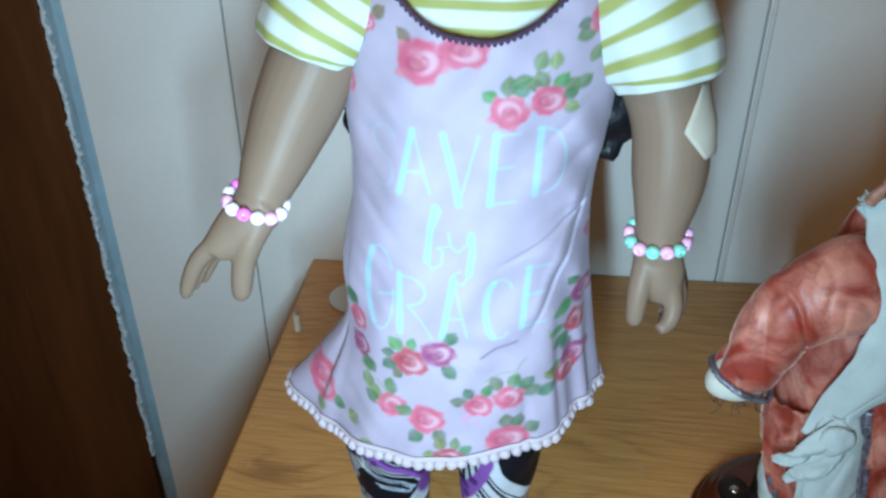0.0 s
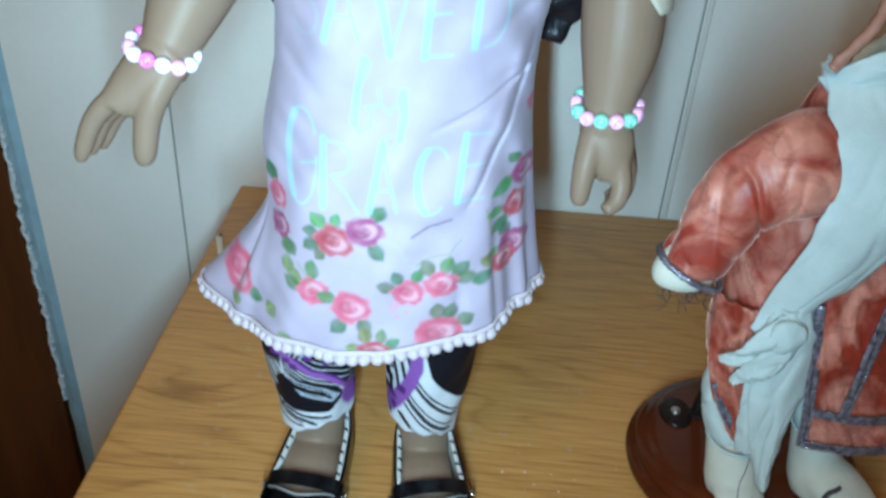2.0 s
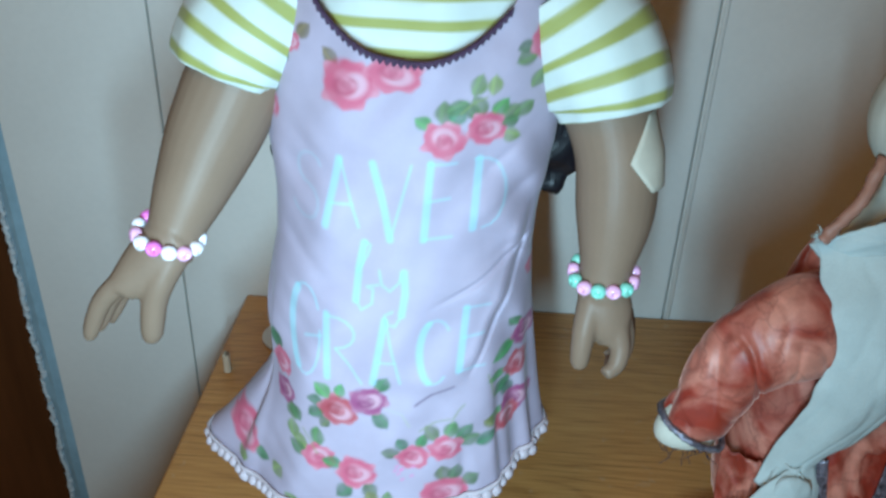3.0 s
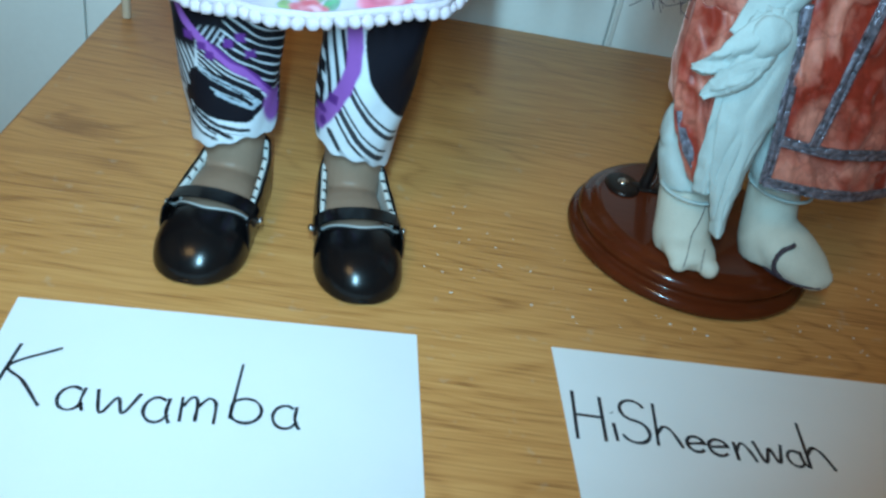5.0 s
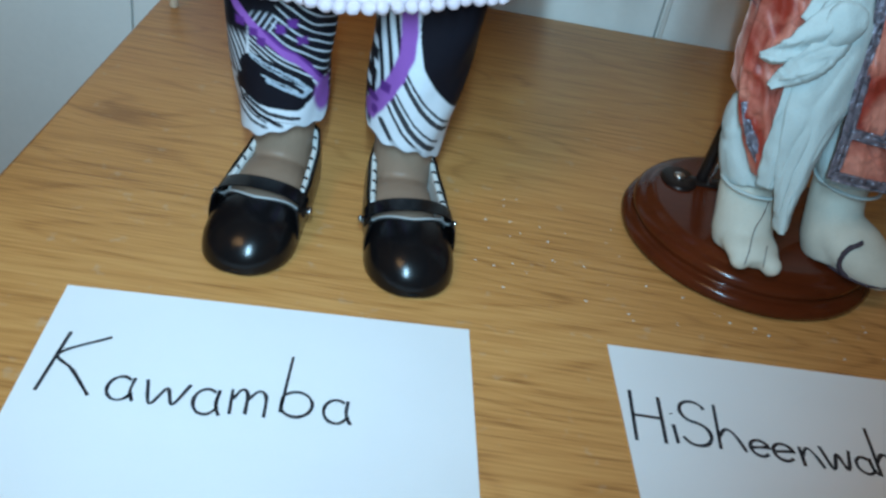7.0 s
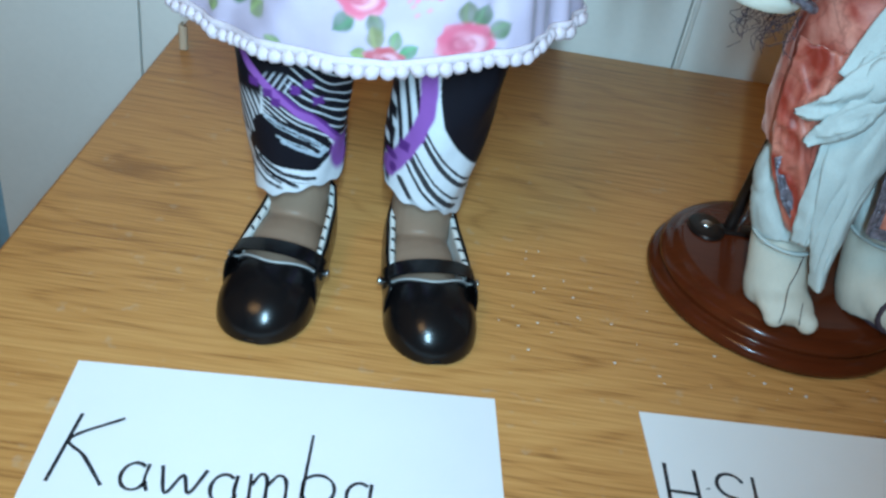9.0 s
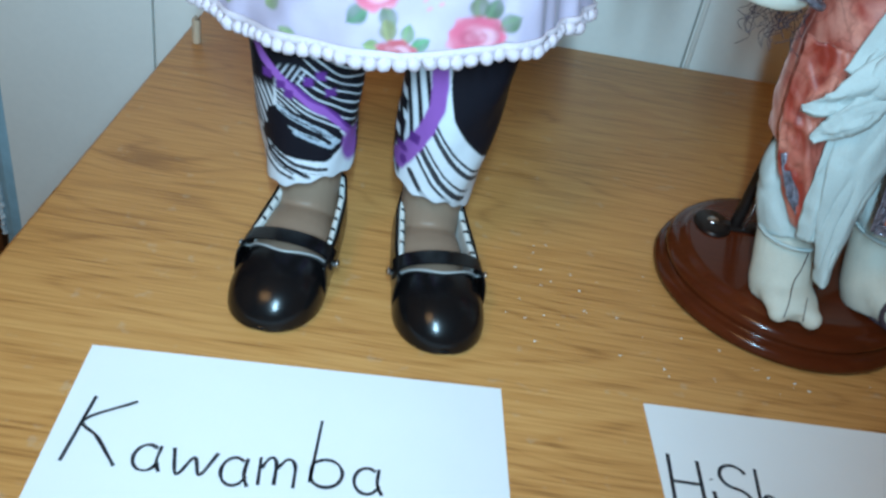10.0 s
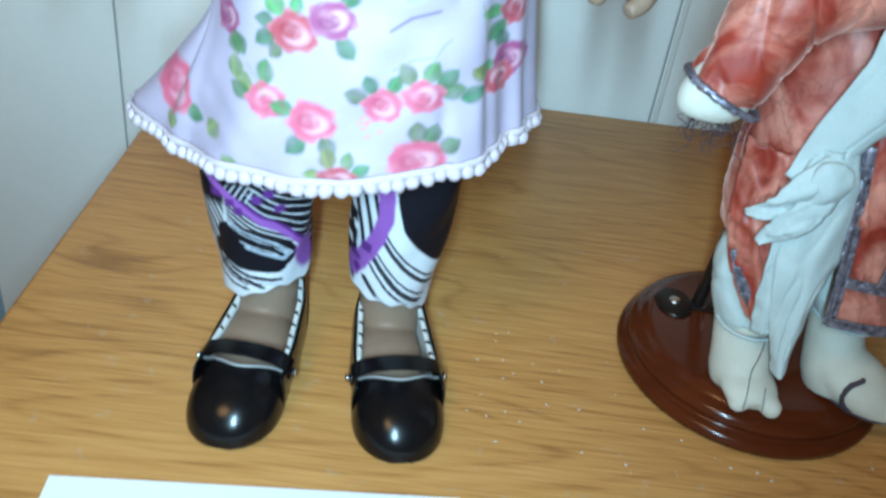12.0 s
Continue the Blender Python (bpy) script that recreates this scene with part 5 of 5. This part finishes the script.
# ---- the small doll on the stand ----
def small_doll():
    bm = bmesh.new()
    Z = TOP + 0.0183
    # cloth legs and rounded feet
    limb(bm, [(0.1080, 0.366, 0.830, 0.0110, 0.0110), (0.1105, 0.358, 0.800, 0.0116, 0.0112), (0.1120, 0.351, 0.785, 0.0122, 0.0120), (0.1130, 0.347, Z + 0.008, 0.0128, 0.0135), (0.1130, 0.346, Z + 0.001, 0.0112, 0.0125)], 26, 24)
    limb(bm, [(0.1130, 0.352, Z + 0.0075, 0.0110, 0.0075), (0.1145, 0.338, Z + 0.0072, 0.0120, 0.0070), (0.1158, 0.330, Z + 0.0058, 0.0102, 0.0056), (0.1160, 0.3265, Z + 0.0045, 0.0050, 0.0030)], 16, 20)
    ball(bm, (0.1225, 0.3275, Z + 0.0046), 0.0050, (0.9, 1, 0.9))
    ball(bm, (0.1095, 0.3290, Z + 0.0042), 0.0046, (1, 1, 0.9))
    limb(bm, [(0.1500, 0.372, 0.840, 0.0120, 0.0120), (0.1520, 0.364, 0.810, 0.0120, 0.0120), (0.1530, 0.358, 0.790, 0.0118, 0.0125), (0.1545, 0.352, Z + 0.010, 0.0130, 0.0140), (0.1555, 0.350, Z + 0.001, 0.0110, 0.0130)], 26, 24)
    limb(bm, [(0.1530, 0.356, Z + 0.0120, 0.0120, 0.0115), (0.1590, 0.346, Z + 0.0118, 0.0135, 0.0115), (0.1680, 0.339, Z + 0.0080, 0.0118, 0.0080), (0.1760, 0.335, Z + 0.0045, 0.0080, 0.0046), (0.1815, 0.334, Z + 0.0030, 0.0030, 0.0026)], 22, 20)
    # body, neck, head
    limb(bm, [(0.130, 0.372, 0.835, 0.026, 0.018), (0.131, 0.370, 0.88, 0.028, 0.020), (0.132, 0.368, 0.93, 0.027, 0.019), (0.133, 0.368, 0.975, 0.020, 0.014), (0.134, 0.368, 0.988, 0.009, 0.009), (0.134, 0.366, 1.005, 0.008, 0.008)], 26, 26)
    ball(bm, (0.134, 0.364, 1.026), 0.022, (0.95, 0.95, 1.15), 24, 18)
    # stuffed hand below the sleeve, and the hidden arm
    limb(bm, [(0.118, 0.350, 0.945, 0.006, 0.006), (0.090, 0.340, 0.942, 0.006, 0.006), (0.072, 0.337, 0.918, 0.0080, 0.0070), (0.0650, 0.337, 0.903, 0.0118, 0.0090), (0.0632, 0.337, 0.8965, 0.0126, 0.0088), (0.0630, 0.337, 0.8920, 0.0098, 0.0060)], 26, 22, side=(1, 0, -0.3))
    limb(bm, [(0.158, 0.366, 0.965, 0.010, 0.010), (0.176, 0.360, 0.935, 0.010, 0.010), (0.186, 0.352, 0.905, 0.009, 0.008), (0.190, 0.348, 0.890, 0.009, 0.007)], 20, 18)
    ob = part("doll", bm, MUSLIN)
    mod = ob.modifiers.new("blend", "REMESH")
    mod.mode, mod.voxel_size, mod.use_smooth_shade = "VOXEL", 0.0011, True
    even = ob.modifiers.new("even", "SMOOTH")
    even.factor, even.iterations = 0.5, 4
    return tagged(ob, "small cream cloth doll in red satin on the round stand", "doll")


small_doll()

# stitched seams and the dark toe mark on the cloth feet
seam = bmesh.new()
wire(seam, [(0.1150, 0.3385, 0.797), (0.1142, 0.3365, 0.790), (0.1120, 0.3335, 0.7860), (0.1108, 0.3290, 0.7822), (0.1104, 0.3262, 0.7785), (0.1098, 0.3240, 0.7735)], 0.00018, 5, 40)
wire(seam, [(0.1180, 0.3290, 0.7815), (0.1172, 0.3250, 0.7780), (0.1175, 0.3232, 0.7740)], 0.00017, 5, 14)
tagged(part("seam_thread", seam, THREAD), "dark stitched seam on the cloth foot", "thread")
toe = bmesh.new()
wire(toe, [(0.1585, 0.3345, 0.7872), (0.1562, 0.3336, 0.7860), (0.1536, 0.3338, 0.7830), (0.1528, 0.3338, 0.7780), (0.1543, 0.3338, 0.7735), (0.1580, 0.3330, 0.7705)], 0.0011, 8, 36)
wrinkle(toe, 0.0004, 700, 2.0)
tagged(part("toe_cord", toe, THREAD), "black cord stitched round the cloth toe", "cord")
sole_line = bmesh.new()
wire(sole_line, [(0.1500, 0.3440, 0.7705), (0.1565, 0.3355, 0.7700), (0.1660, 0.3300, 0.7697), (0.1760, 0.3300, 0.7697)], 0.0007, 6, 30)
tagged(part("sole_cord", sole_line, THREAD), "black cord along the sole of the cloth foot", "cord")

# pantaloons
pants = thing("pantaloons", "white gauze pantaloons under the satin robe", "trousers", at=(0.13, 0.37, 0.83))
for pts in ([(0.1120, 0.372, 0.842, 0.0110, 0.0120), (0.1085, 0.364, 0.824, 0.0158, 0.0155), (0.1105, 0.357, 0.808, 0.0155, 0.0155), (0.1115, 0.353, 0.7965, 0.0132, 0.0138)],
            [(0.1500, 0.374, 0.850, 0.0175, 0.0170), (0.1515, 0.367, 0.825, 0.0175, 0.0170), (0.1525, 0.361, 0.812, 0.0165, 0.0160), (0.1530, 0.358, 0.8020, 0.0140, 0.0145)]):
    bm = bmesh.new()
    limb(bm, pts, 50, 60, cap=False)
    crumple(bm, 0.0018, 70, pts[0][0] * 50, (1, 1, 0.7), 0.7)
    o = part("trouser_leg", bm, GAUZE, pants)
    o.modifiers.new("cloth", "SOLIDIFY").thickness = 0.0008
    cuff = bmesh.new()
    x, y, z, a, b = pts[-1]
    wire(cuff, [(x + (a + 0.0001) * math.cos(q), y + (b + 0.0001) * math.sin(q), z + 0.0010) for q in np.linspace(0, 6.283, 20)], 0.0008, 6, 60)
    part("cuff_hem", cuff, GAUZE, pants)

# satin robe
robe = thing("robe", "rust red satin robe with silver braid on the small doll", "robe", at=(0.13, 0.37, 0.9))
bm = bmesh.new()
limb(bm, [(0.134, 0.366, 0.976, 0.014, 0.013), (0.132, 0.366, 0.964, 0.027, 0.018), (0.129, 0.367, 0.940, 0.030, 0.024), (0.126, 0.368, 0.910, 0.034, 0.027), (0.127, 0.369, 0.880, 0.039, 0.030), (0.129, 0.370, 0.850, 0.040, 0.031), (0.131, 0.370, 0.838, 0.039, 0.030)], 90, 110, cap=False)
crumple(bm, 0.0032, 38, 3.0, (1, 1, 0.8), 0.35)
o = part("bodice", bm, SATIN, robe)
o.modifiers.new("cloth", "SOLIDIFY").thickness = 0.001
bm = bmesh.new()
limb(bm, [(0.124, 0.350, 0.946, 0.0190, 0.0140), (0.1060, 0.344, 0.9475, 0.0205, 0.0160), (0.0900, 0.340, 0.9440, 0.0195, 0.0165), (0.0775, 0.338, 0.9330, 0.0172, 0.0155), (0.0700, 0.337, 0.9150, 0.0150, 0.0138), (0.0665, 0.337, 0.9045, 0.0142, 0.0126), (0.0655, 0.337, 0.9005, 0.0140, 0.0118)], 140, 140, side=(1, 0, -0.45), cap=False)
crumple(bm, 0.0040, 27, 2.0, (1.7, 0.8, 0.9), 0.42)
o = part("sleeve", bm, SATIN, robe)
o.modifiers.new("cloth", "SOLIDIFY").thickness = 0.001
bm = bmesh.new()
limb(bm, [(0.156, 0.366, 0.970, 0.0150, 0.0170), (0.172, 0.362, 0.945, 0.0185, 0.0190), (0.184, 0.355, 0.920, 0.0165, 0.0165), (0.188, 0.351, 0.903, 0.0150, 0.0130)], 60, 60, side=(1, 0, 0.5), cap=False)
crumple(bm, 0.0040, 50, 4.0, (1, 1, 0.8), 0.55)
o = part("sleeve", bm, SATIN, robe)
o.modifiers.new("cloth", "SOLIDIFY").thickness = 0.001
bm = bmesh.new()
wire(bm, [(0.0656 + 0.0142 * math.cos(q) * 0.92, 0.337 + 0.0124 * math.sin(q), 0.9008 - 0.0060 * math.cos(q)) for q in np.linspace(0, 6.283, 24)], 0.0014, 8, 90)
wrinkle(bm, 0.0006, 600)
part("cuff_braid", bm, BRAID, robe, "silver braid round the cuff")


def panel(name, rows, mat, parent, wob=0.002, seed=0.0, fine=44, label="", creases=110):
    """A hanging piece of cloth; rows: (left x, left y, right x, right y, z) from the top down."""
    c = curve(rows, 70)
    g = bmesh.new()
    last = None
    for row in c:
        x0, y0, x1, y1, z = row
        ring = []
        for k in range(fine + 1):
            f = k / fine
            bow = math.sin(math.pi * f)
            x, y = x0 + (x1 - x0) * f, y0 + (y1 - y0) * f - 0.004 * bow
            q = Vector((x * creases * 0.75 + seed, z * 42 + x * 50, seed))
            n = 1.4 * noise.noise(q * 0.6) - 0.9 * math.exp(-(noise.noise(q) / 0.09) ** 2) - 0.5 * math.exp(-(noise.noise(q * 2.2) / 0.1) ** 2)
            ring.append(g.verts.new((x, y + wob * n, z + 0.3 * wob * n)))
        if last:
            for k in range(fine):
                g.faces.new((last[k], last[k + 1], ring[k + 1], ring[k]))
        last = ring
    ob = part(name, g, mat, parent, label)
    ob.modifiers.new("cloth", "SOLIDIFY").thickness = 0.0010
    return ob


def strip(name, path, mat, parent, wob=0.0014, seed=0.0, fine=26, depth=0.003, folds=1.25):
    """A loose strip of cloth along a path of (x, y, z, half width), gathered into lengthwise folds."""
    c = curve(path, 60)
    g, last = bmesh.new(), None
    for i, (x, y, z, w) in enumerate(c):
        t = Vector(c[min(i + 1, 59)][:3] - c[max(i - 1, 0)][:3]).normalized()
        across = t.cross(Vector((0, 1, 0))).normalized()
        ring = []
        for k in range(fine + 1):
            f = 2 * k / fine - 1
            q = Vector((f * folds * 0.7 + seed, i * 0.05 + seed + 0.5 * f, f * 0.4))
            fold = 1.1 * noise.noise(q) - 0.20 * math.exp(-(noise.noise(q * 1.3 + Vector((3, 9, 1))) / 0.09) ** 2) + 0.10 * noise.noise(Vector((f * 2.2, i * 0.16, seed)))
            edge = 1 + 0.12 * noise.noise(Vector((seed, i * 0.22, f)))
            q = Vector((x, y, z)) + across * f * w * edge
            ring.append(g.verts.new(q + Vector((0, -wob * fold * 2 + depth * f * f, 0)) + t * 0.4 * wob * fold))
        if last:
            for k in range(fine):
                g.faces.new((last[k], last[k + 1], ring[k + 1], ring[k]))
        last = ring
    bmesh.ops.recalc_face_normals(g, faces=g.faces)
    ob = part(name, g, mat, parent)
    ob.modifiers.new("cloth", "SOLIDIFY").thickness = 0.0007
    return ob


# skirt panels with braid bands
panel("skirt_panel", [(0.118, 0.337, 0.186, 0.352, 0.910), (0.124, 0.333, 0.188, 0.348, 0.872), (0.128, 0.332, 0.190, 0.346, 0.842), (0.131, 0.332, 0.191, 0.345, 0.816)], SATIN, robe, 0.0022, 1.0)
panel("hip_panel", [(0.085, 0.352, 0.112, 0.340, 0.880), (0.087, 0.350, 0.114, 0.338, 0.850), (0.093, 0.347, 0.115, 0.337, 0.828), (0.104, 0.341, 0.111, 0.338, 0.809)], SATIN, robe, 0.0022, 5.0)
for pts in ([(0.130, 0.3305, 0.8180), (0.150, 0.3290, 0.8175), (0.170, 0.3330, 0.8165), (0.191, 0.3430, 0.8165)],
            [(0.129, 0.3300, 0.8370), (0.150, 0.3285, 0.8360), (0.170, 0.3325, 0.8365), (0.191, 0.3430, 0.8360)],
            [(0.1305, 0.3308, 0.8170), (0.1280, 0.3310, 0.8380), (0.1240, 0.3320, 0.8620), (0.1190, 0.3340, 0.8900)],
            [(0.1420, 0.3282, 0.8375), (0.1430, 0.3285, 0.8700), (0.1440, 0.3295, 0.9050)],
            [(0.0920, 0.3455, 0.8360), (0.0975, 0.3415, 0.8240), (0.1050, 0.3385, 0.8140)]  ):
    strip("braid_band", [(x, y - 0.0012, z, 0.0023) for x, y, z in pts], BRAID, robe, 0.0004, 3.0, 8, 0.0, 4.0)

# sash: over the shoulder, across the front, knotted at the hip, with hanging ends
sash = thing("sash", "wrinkled white gauze sash knotted at the doll's hip", "sash", at=(0.11, 0.34, 0.9))

strip("shoulder_piece", [(0.118, 0.348, 0.985, 0.019), (0.1235, 0.329, 0.966, 0.0200), (0.1240, 0.322, 0.940, 0.0175), (0.1180, 0.325, 0.912, 0.0140), (0.109, 0.331, 0.888, 0.0095), (0.103, 0.330, 0.872, 0.0085)], GAUZE, sash, 0.0014, 12.0, 40, 0.005)
strip("neck_wrap", [(0.104, 0.352, 0.972, 0.0060), (0.116, 0.341, 0.984, 0.0075), (0.132, 0.337, 0.990, 0.0080), (0.150, 0.341, 0.986, 0.0080)], GAUZE, sash, 0.0012, 41.0)
strip("hanging_end", [(0.110, 0.330, 0.888, 0.0070), (0.1120, 0.327, 0.868, 0.0105), (0.1130, 0.327, 0.845, 0.0115), (0.1140, 0.327, 0.826, 0.0085), (0.1165, 0.327, 0.810, 0.0055), (0.1190, 0.327, 0.798, 0.0034), (0.1210, 0.327, 0.790, 0.0030)], GAUZE, sash, 0.0016, 30.0, 36, 0.004)
strip("hanging_end", [(0.108, 0.331, 0.884, 0.0060), (0.1060, 0.328, 0.866, 0.0085), (0.1065, 0.329, 0.845, 0.0075), (0.1085, 0.330, 0.822, 0.0060), (0.1100, 0.332, 0.806, 0.0045)], GAUZE, sash, 0.0016, 17.0)
strip("bow_loop", [(0.112, 0.328, 0.884, 0.0055), (0.1040, 0.324, 0.876, 0.0075), (0.0960, 0.325, 0.866, 0.0062), (0.0905, 0.328, 0.8605, 0.0040), (0.0855, 0.331, 0.8590, 0.0012)], GAUZE, sash, 0.0013, 3.0)
strip("bow_loop", [(0.110, 0.327, 0.874, 0.0060), (0.1030, 0.323, 0.864, 0.0065), (0.0970, 0.325, 0.855, 0.0048), (0.0925, 0.328, 0.849, 0.0016)], GAUZE, sash, 0.0013, 8.0)
knot = bmesh.new()
ball(knot, (0.1075, 0.3262, 0.878), 0.0068, (1.1, 0.5, 1.2), 28, 20)
wrinkle(knot, 0.0016, 130, 7.0, (1, 1, 0.7), True)
part("knot", knot, GAUZE, sash)

# beads and scarf ends at the neck, and loose threads under the cuff
neck = bmesh.new()
wire(neck, [(0.121, 0.350, 0.990), (0.128, 0.344, 0.984), (0.137, 0.343, 0.983), (0.146, 0.349, 0.988)], 0.0022, 8, 30)
wrinkle(neck, 0.0012, 400, 1.0)
tagged(part("necklace", neck, BRAID), "dark beaded necklace on the small doll", "necklace")
pig = bmesh.new()
wire(pig, [(0.118, 0.356, 1.012), (0.112, 0.350, 0.998), (0.104, 0.347, 0.988), (0.100, 0.346, 0.983)], 0.0024, 8, 24)
wrinkle(pig, 0.0010, 300, 1.0)
tagged(part("ear_ribbon", pig, CLAY), "reddish ribbon hanging beside the doll's face", "ribbon")
puff = bmesh.new()
for k in range(70):
    a, b = random.uniform(0, 6.28), random.uniform(-0.9, 1.2)
    r = random.uniform(0.0015, 0.0045)
    wire(puff, [(0.1000, 0.347, 0.983), (0.1000 + 0.5 * r * math.cos(a), 0.347 + 0.3 * r * math.sin(a), 0.983 + 0.5 * r * b), (0.1000 + r * math.cos(a + 0.3), 0.347 + 0.5 * r * math.sin(a), 0.983 + r * b)], 0.00012, 4, 5)
tagged(part("feather_tuft", puff, GAUZE), "small white feathery tuft on the shoulder", "tuft")
fringe = bmesh.new()
for k in range(34):
    x = 0.069 + random.uniform(-0.009, 0.010)
    y = 0.342 + random.uniform(-0.004, 0.008)
    dx, dz = random.uniform(-0.007, 0.007), random.uniform(0.006, 0.017)
    wire(fringe, [(x, y, 0.890), (x + dx * 0.8, y + 0.002, 0.890 - dz * 0.5), (x + dx * 0.4 + random.uniform(-0.004, 0.004), y + 0.003, 0.890 - dz * 0.8), (x + dx, y + 0.001, 0.890 - dz)], 0.00016, 4, 9)
tagged(part("thread_fringe", fringe, THREAD), "tangled dark threads hanging below the cuff", "threads")

# how the dolls stand: the large one leans back a little in its shoes, the small one stands back on its base
LEAN = Matrix.Translation((-0.05, 0.385, TOP - 0.0065)) @ Matrix.Rotation(-0.045, 4, "X") @ Matrix.Diagonal((1.042, 1.0, 1.0, 1.0)) @ Matrix.Translation((0.05, -0.375, -TOP))
for names, stance in ((("doll", "wig", "dress", "shirt", "bracelet", "bracelet.001", "cloth_patch"), LEAN),
                      (("leggings",), Matrix.Translation((0.0, -0.008, 0.008))),
                      (("doll.001", "seam_thread", "toe_cord", "sole_cord", "pantaloons", "robe", "sash", "necklace", "ear_ribbon", "feather_tuft", "thread_fringe"), Matrix.Translation((0.0035, 0.017, -0.001)))):
    for name in names:
        scene.objects[name].matrix_basis = stance @ scene.objects[name].matrix_basis

# ---- small things on the table ----
peg = bmesh.new()
limb(peg, [(-0.1890, 0.556, TOP + 0.0002, 0.0024, 0.0024), (-0.1890, 0.556, TOP + 0.0010, 0.0027, 0.0027), (-0.1891, 0.556, TOP + 0.0080, 0.0026, 0.0026), (-0.1892, 0.556, TOP + 0.0142, 0.0027, 0.0027), (-0.1892, 0.556, TOP + 0.0150, 0.0021, 0.0021)], 30, 18)
tagged(part("wooden_peg", peg, PEGWOOD), "small pale wooden peg standing near the table edge", "peg")
disc = bmesh.new()
limb(disc, [(-0.155, 0.600, TOP + 0.0003, 0.0195, 0.0195), (-0.155, 0.600, TOP + 0.0018, 0.0197, 0.0197), (-0.155, 0.600, TOP + 0.0024, 0.0190, 0.0190)], 5, 48)
tagged(part("plastic_disc", disc, PLASTIC), "round milky plastic disc lying on the table", "disc")
crumbs = bmesh.new()
for k in range(150):
    x, y = random.uniform(-0.02, 0.26), random.uniform(0.30, 0.40)
    if (x - BX) ** 2 + (y - BY) ** 2 > 0.063 ** 2 and y > 0.312 + 0.03 * max(x, 0) and x > 0.0:
        ball(crumbs, (x, y, TOP + 0.0002), random.uniform(0.0002, 0.0006), (1.6, 1, 0.5), 5, 4)
tagged(part("dust_specks", crumbs, LINING), "pale dust specks scattered on the table", "dust", kind="stuff")
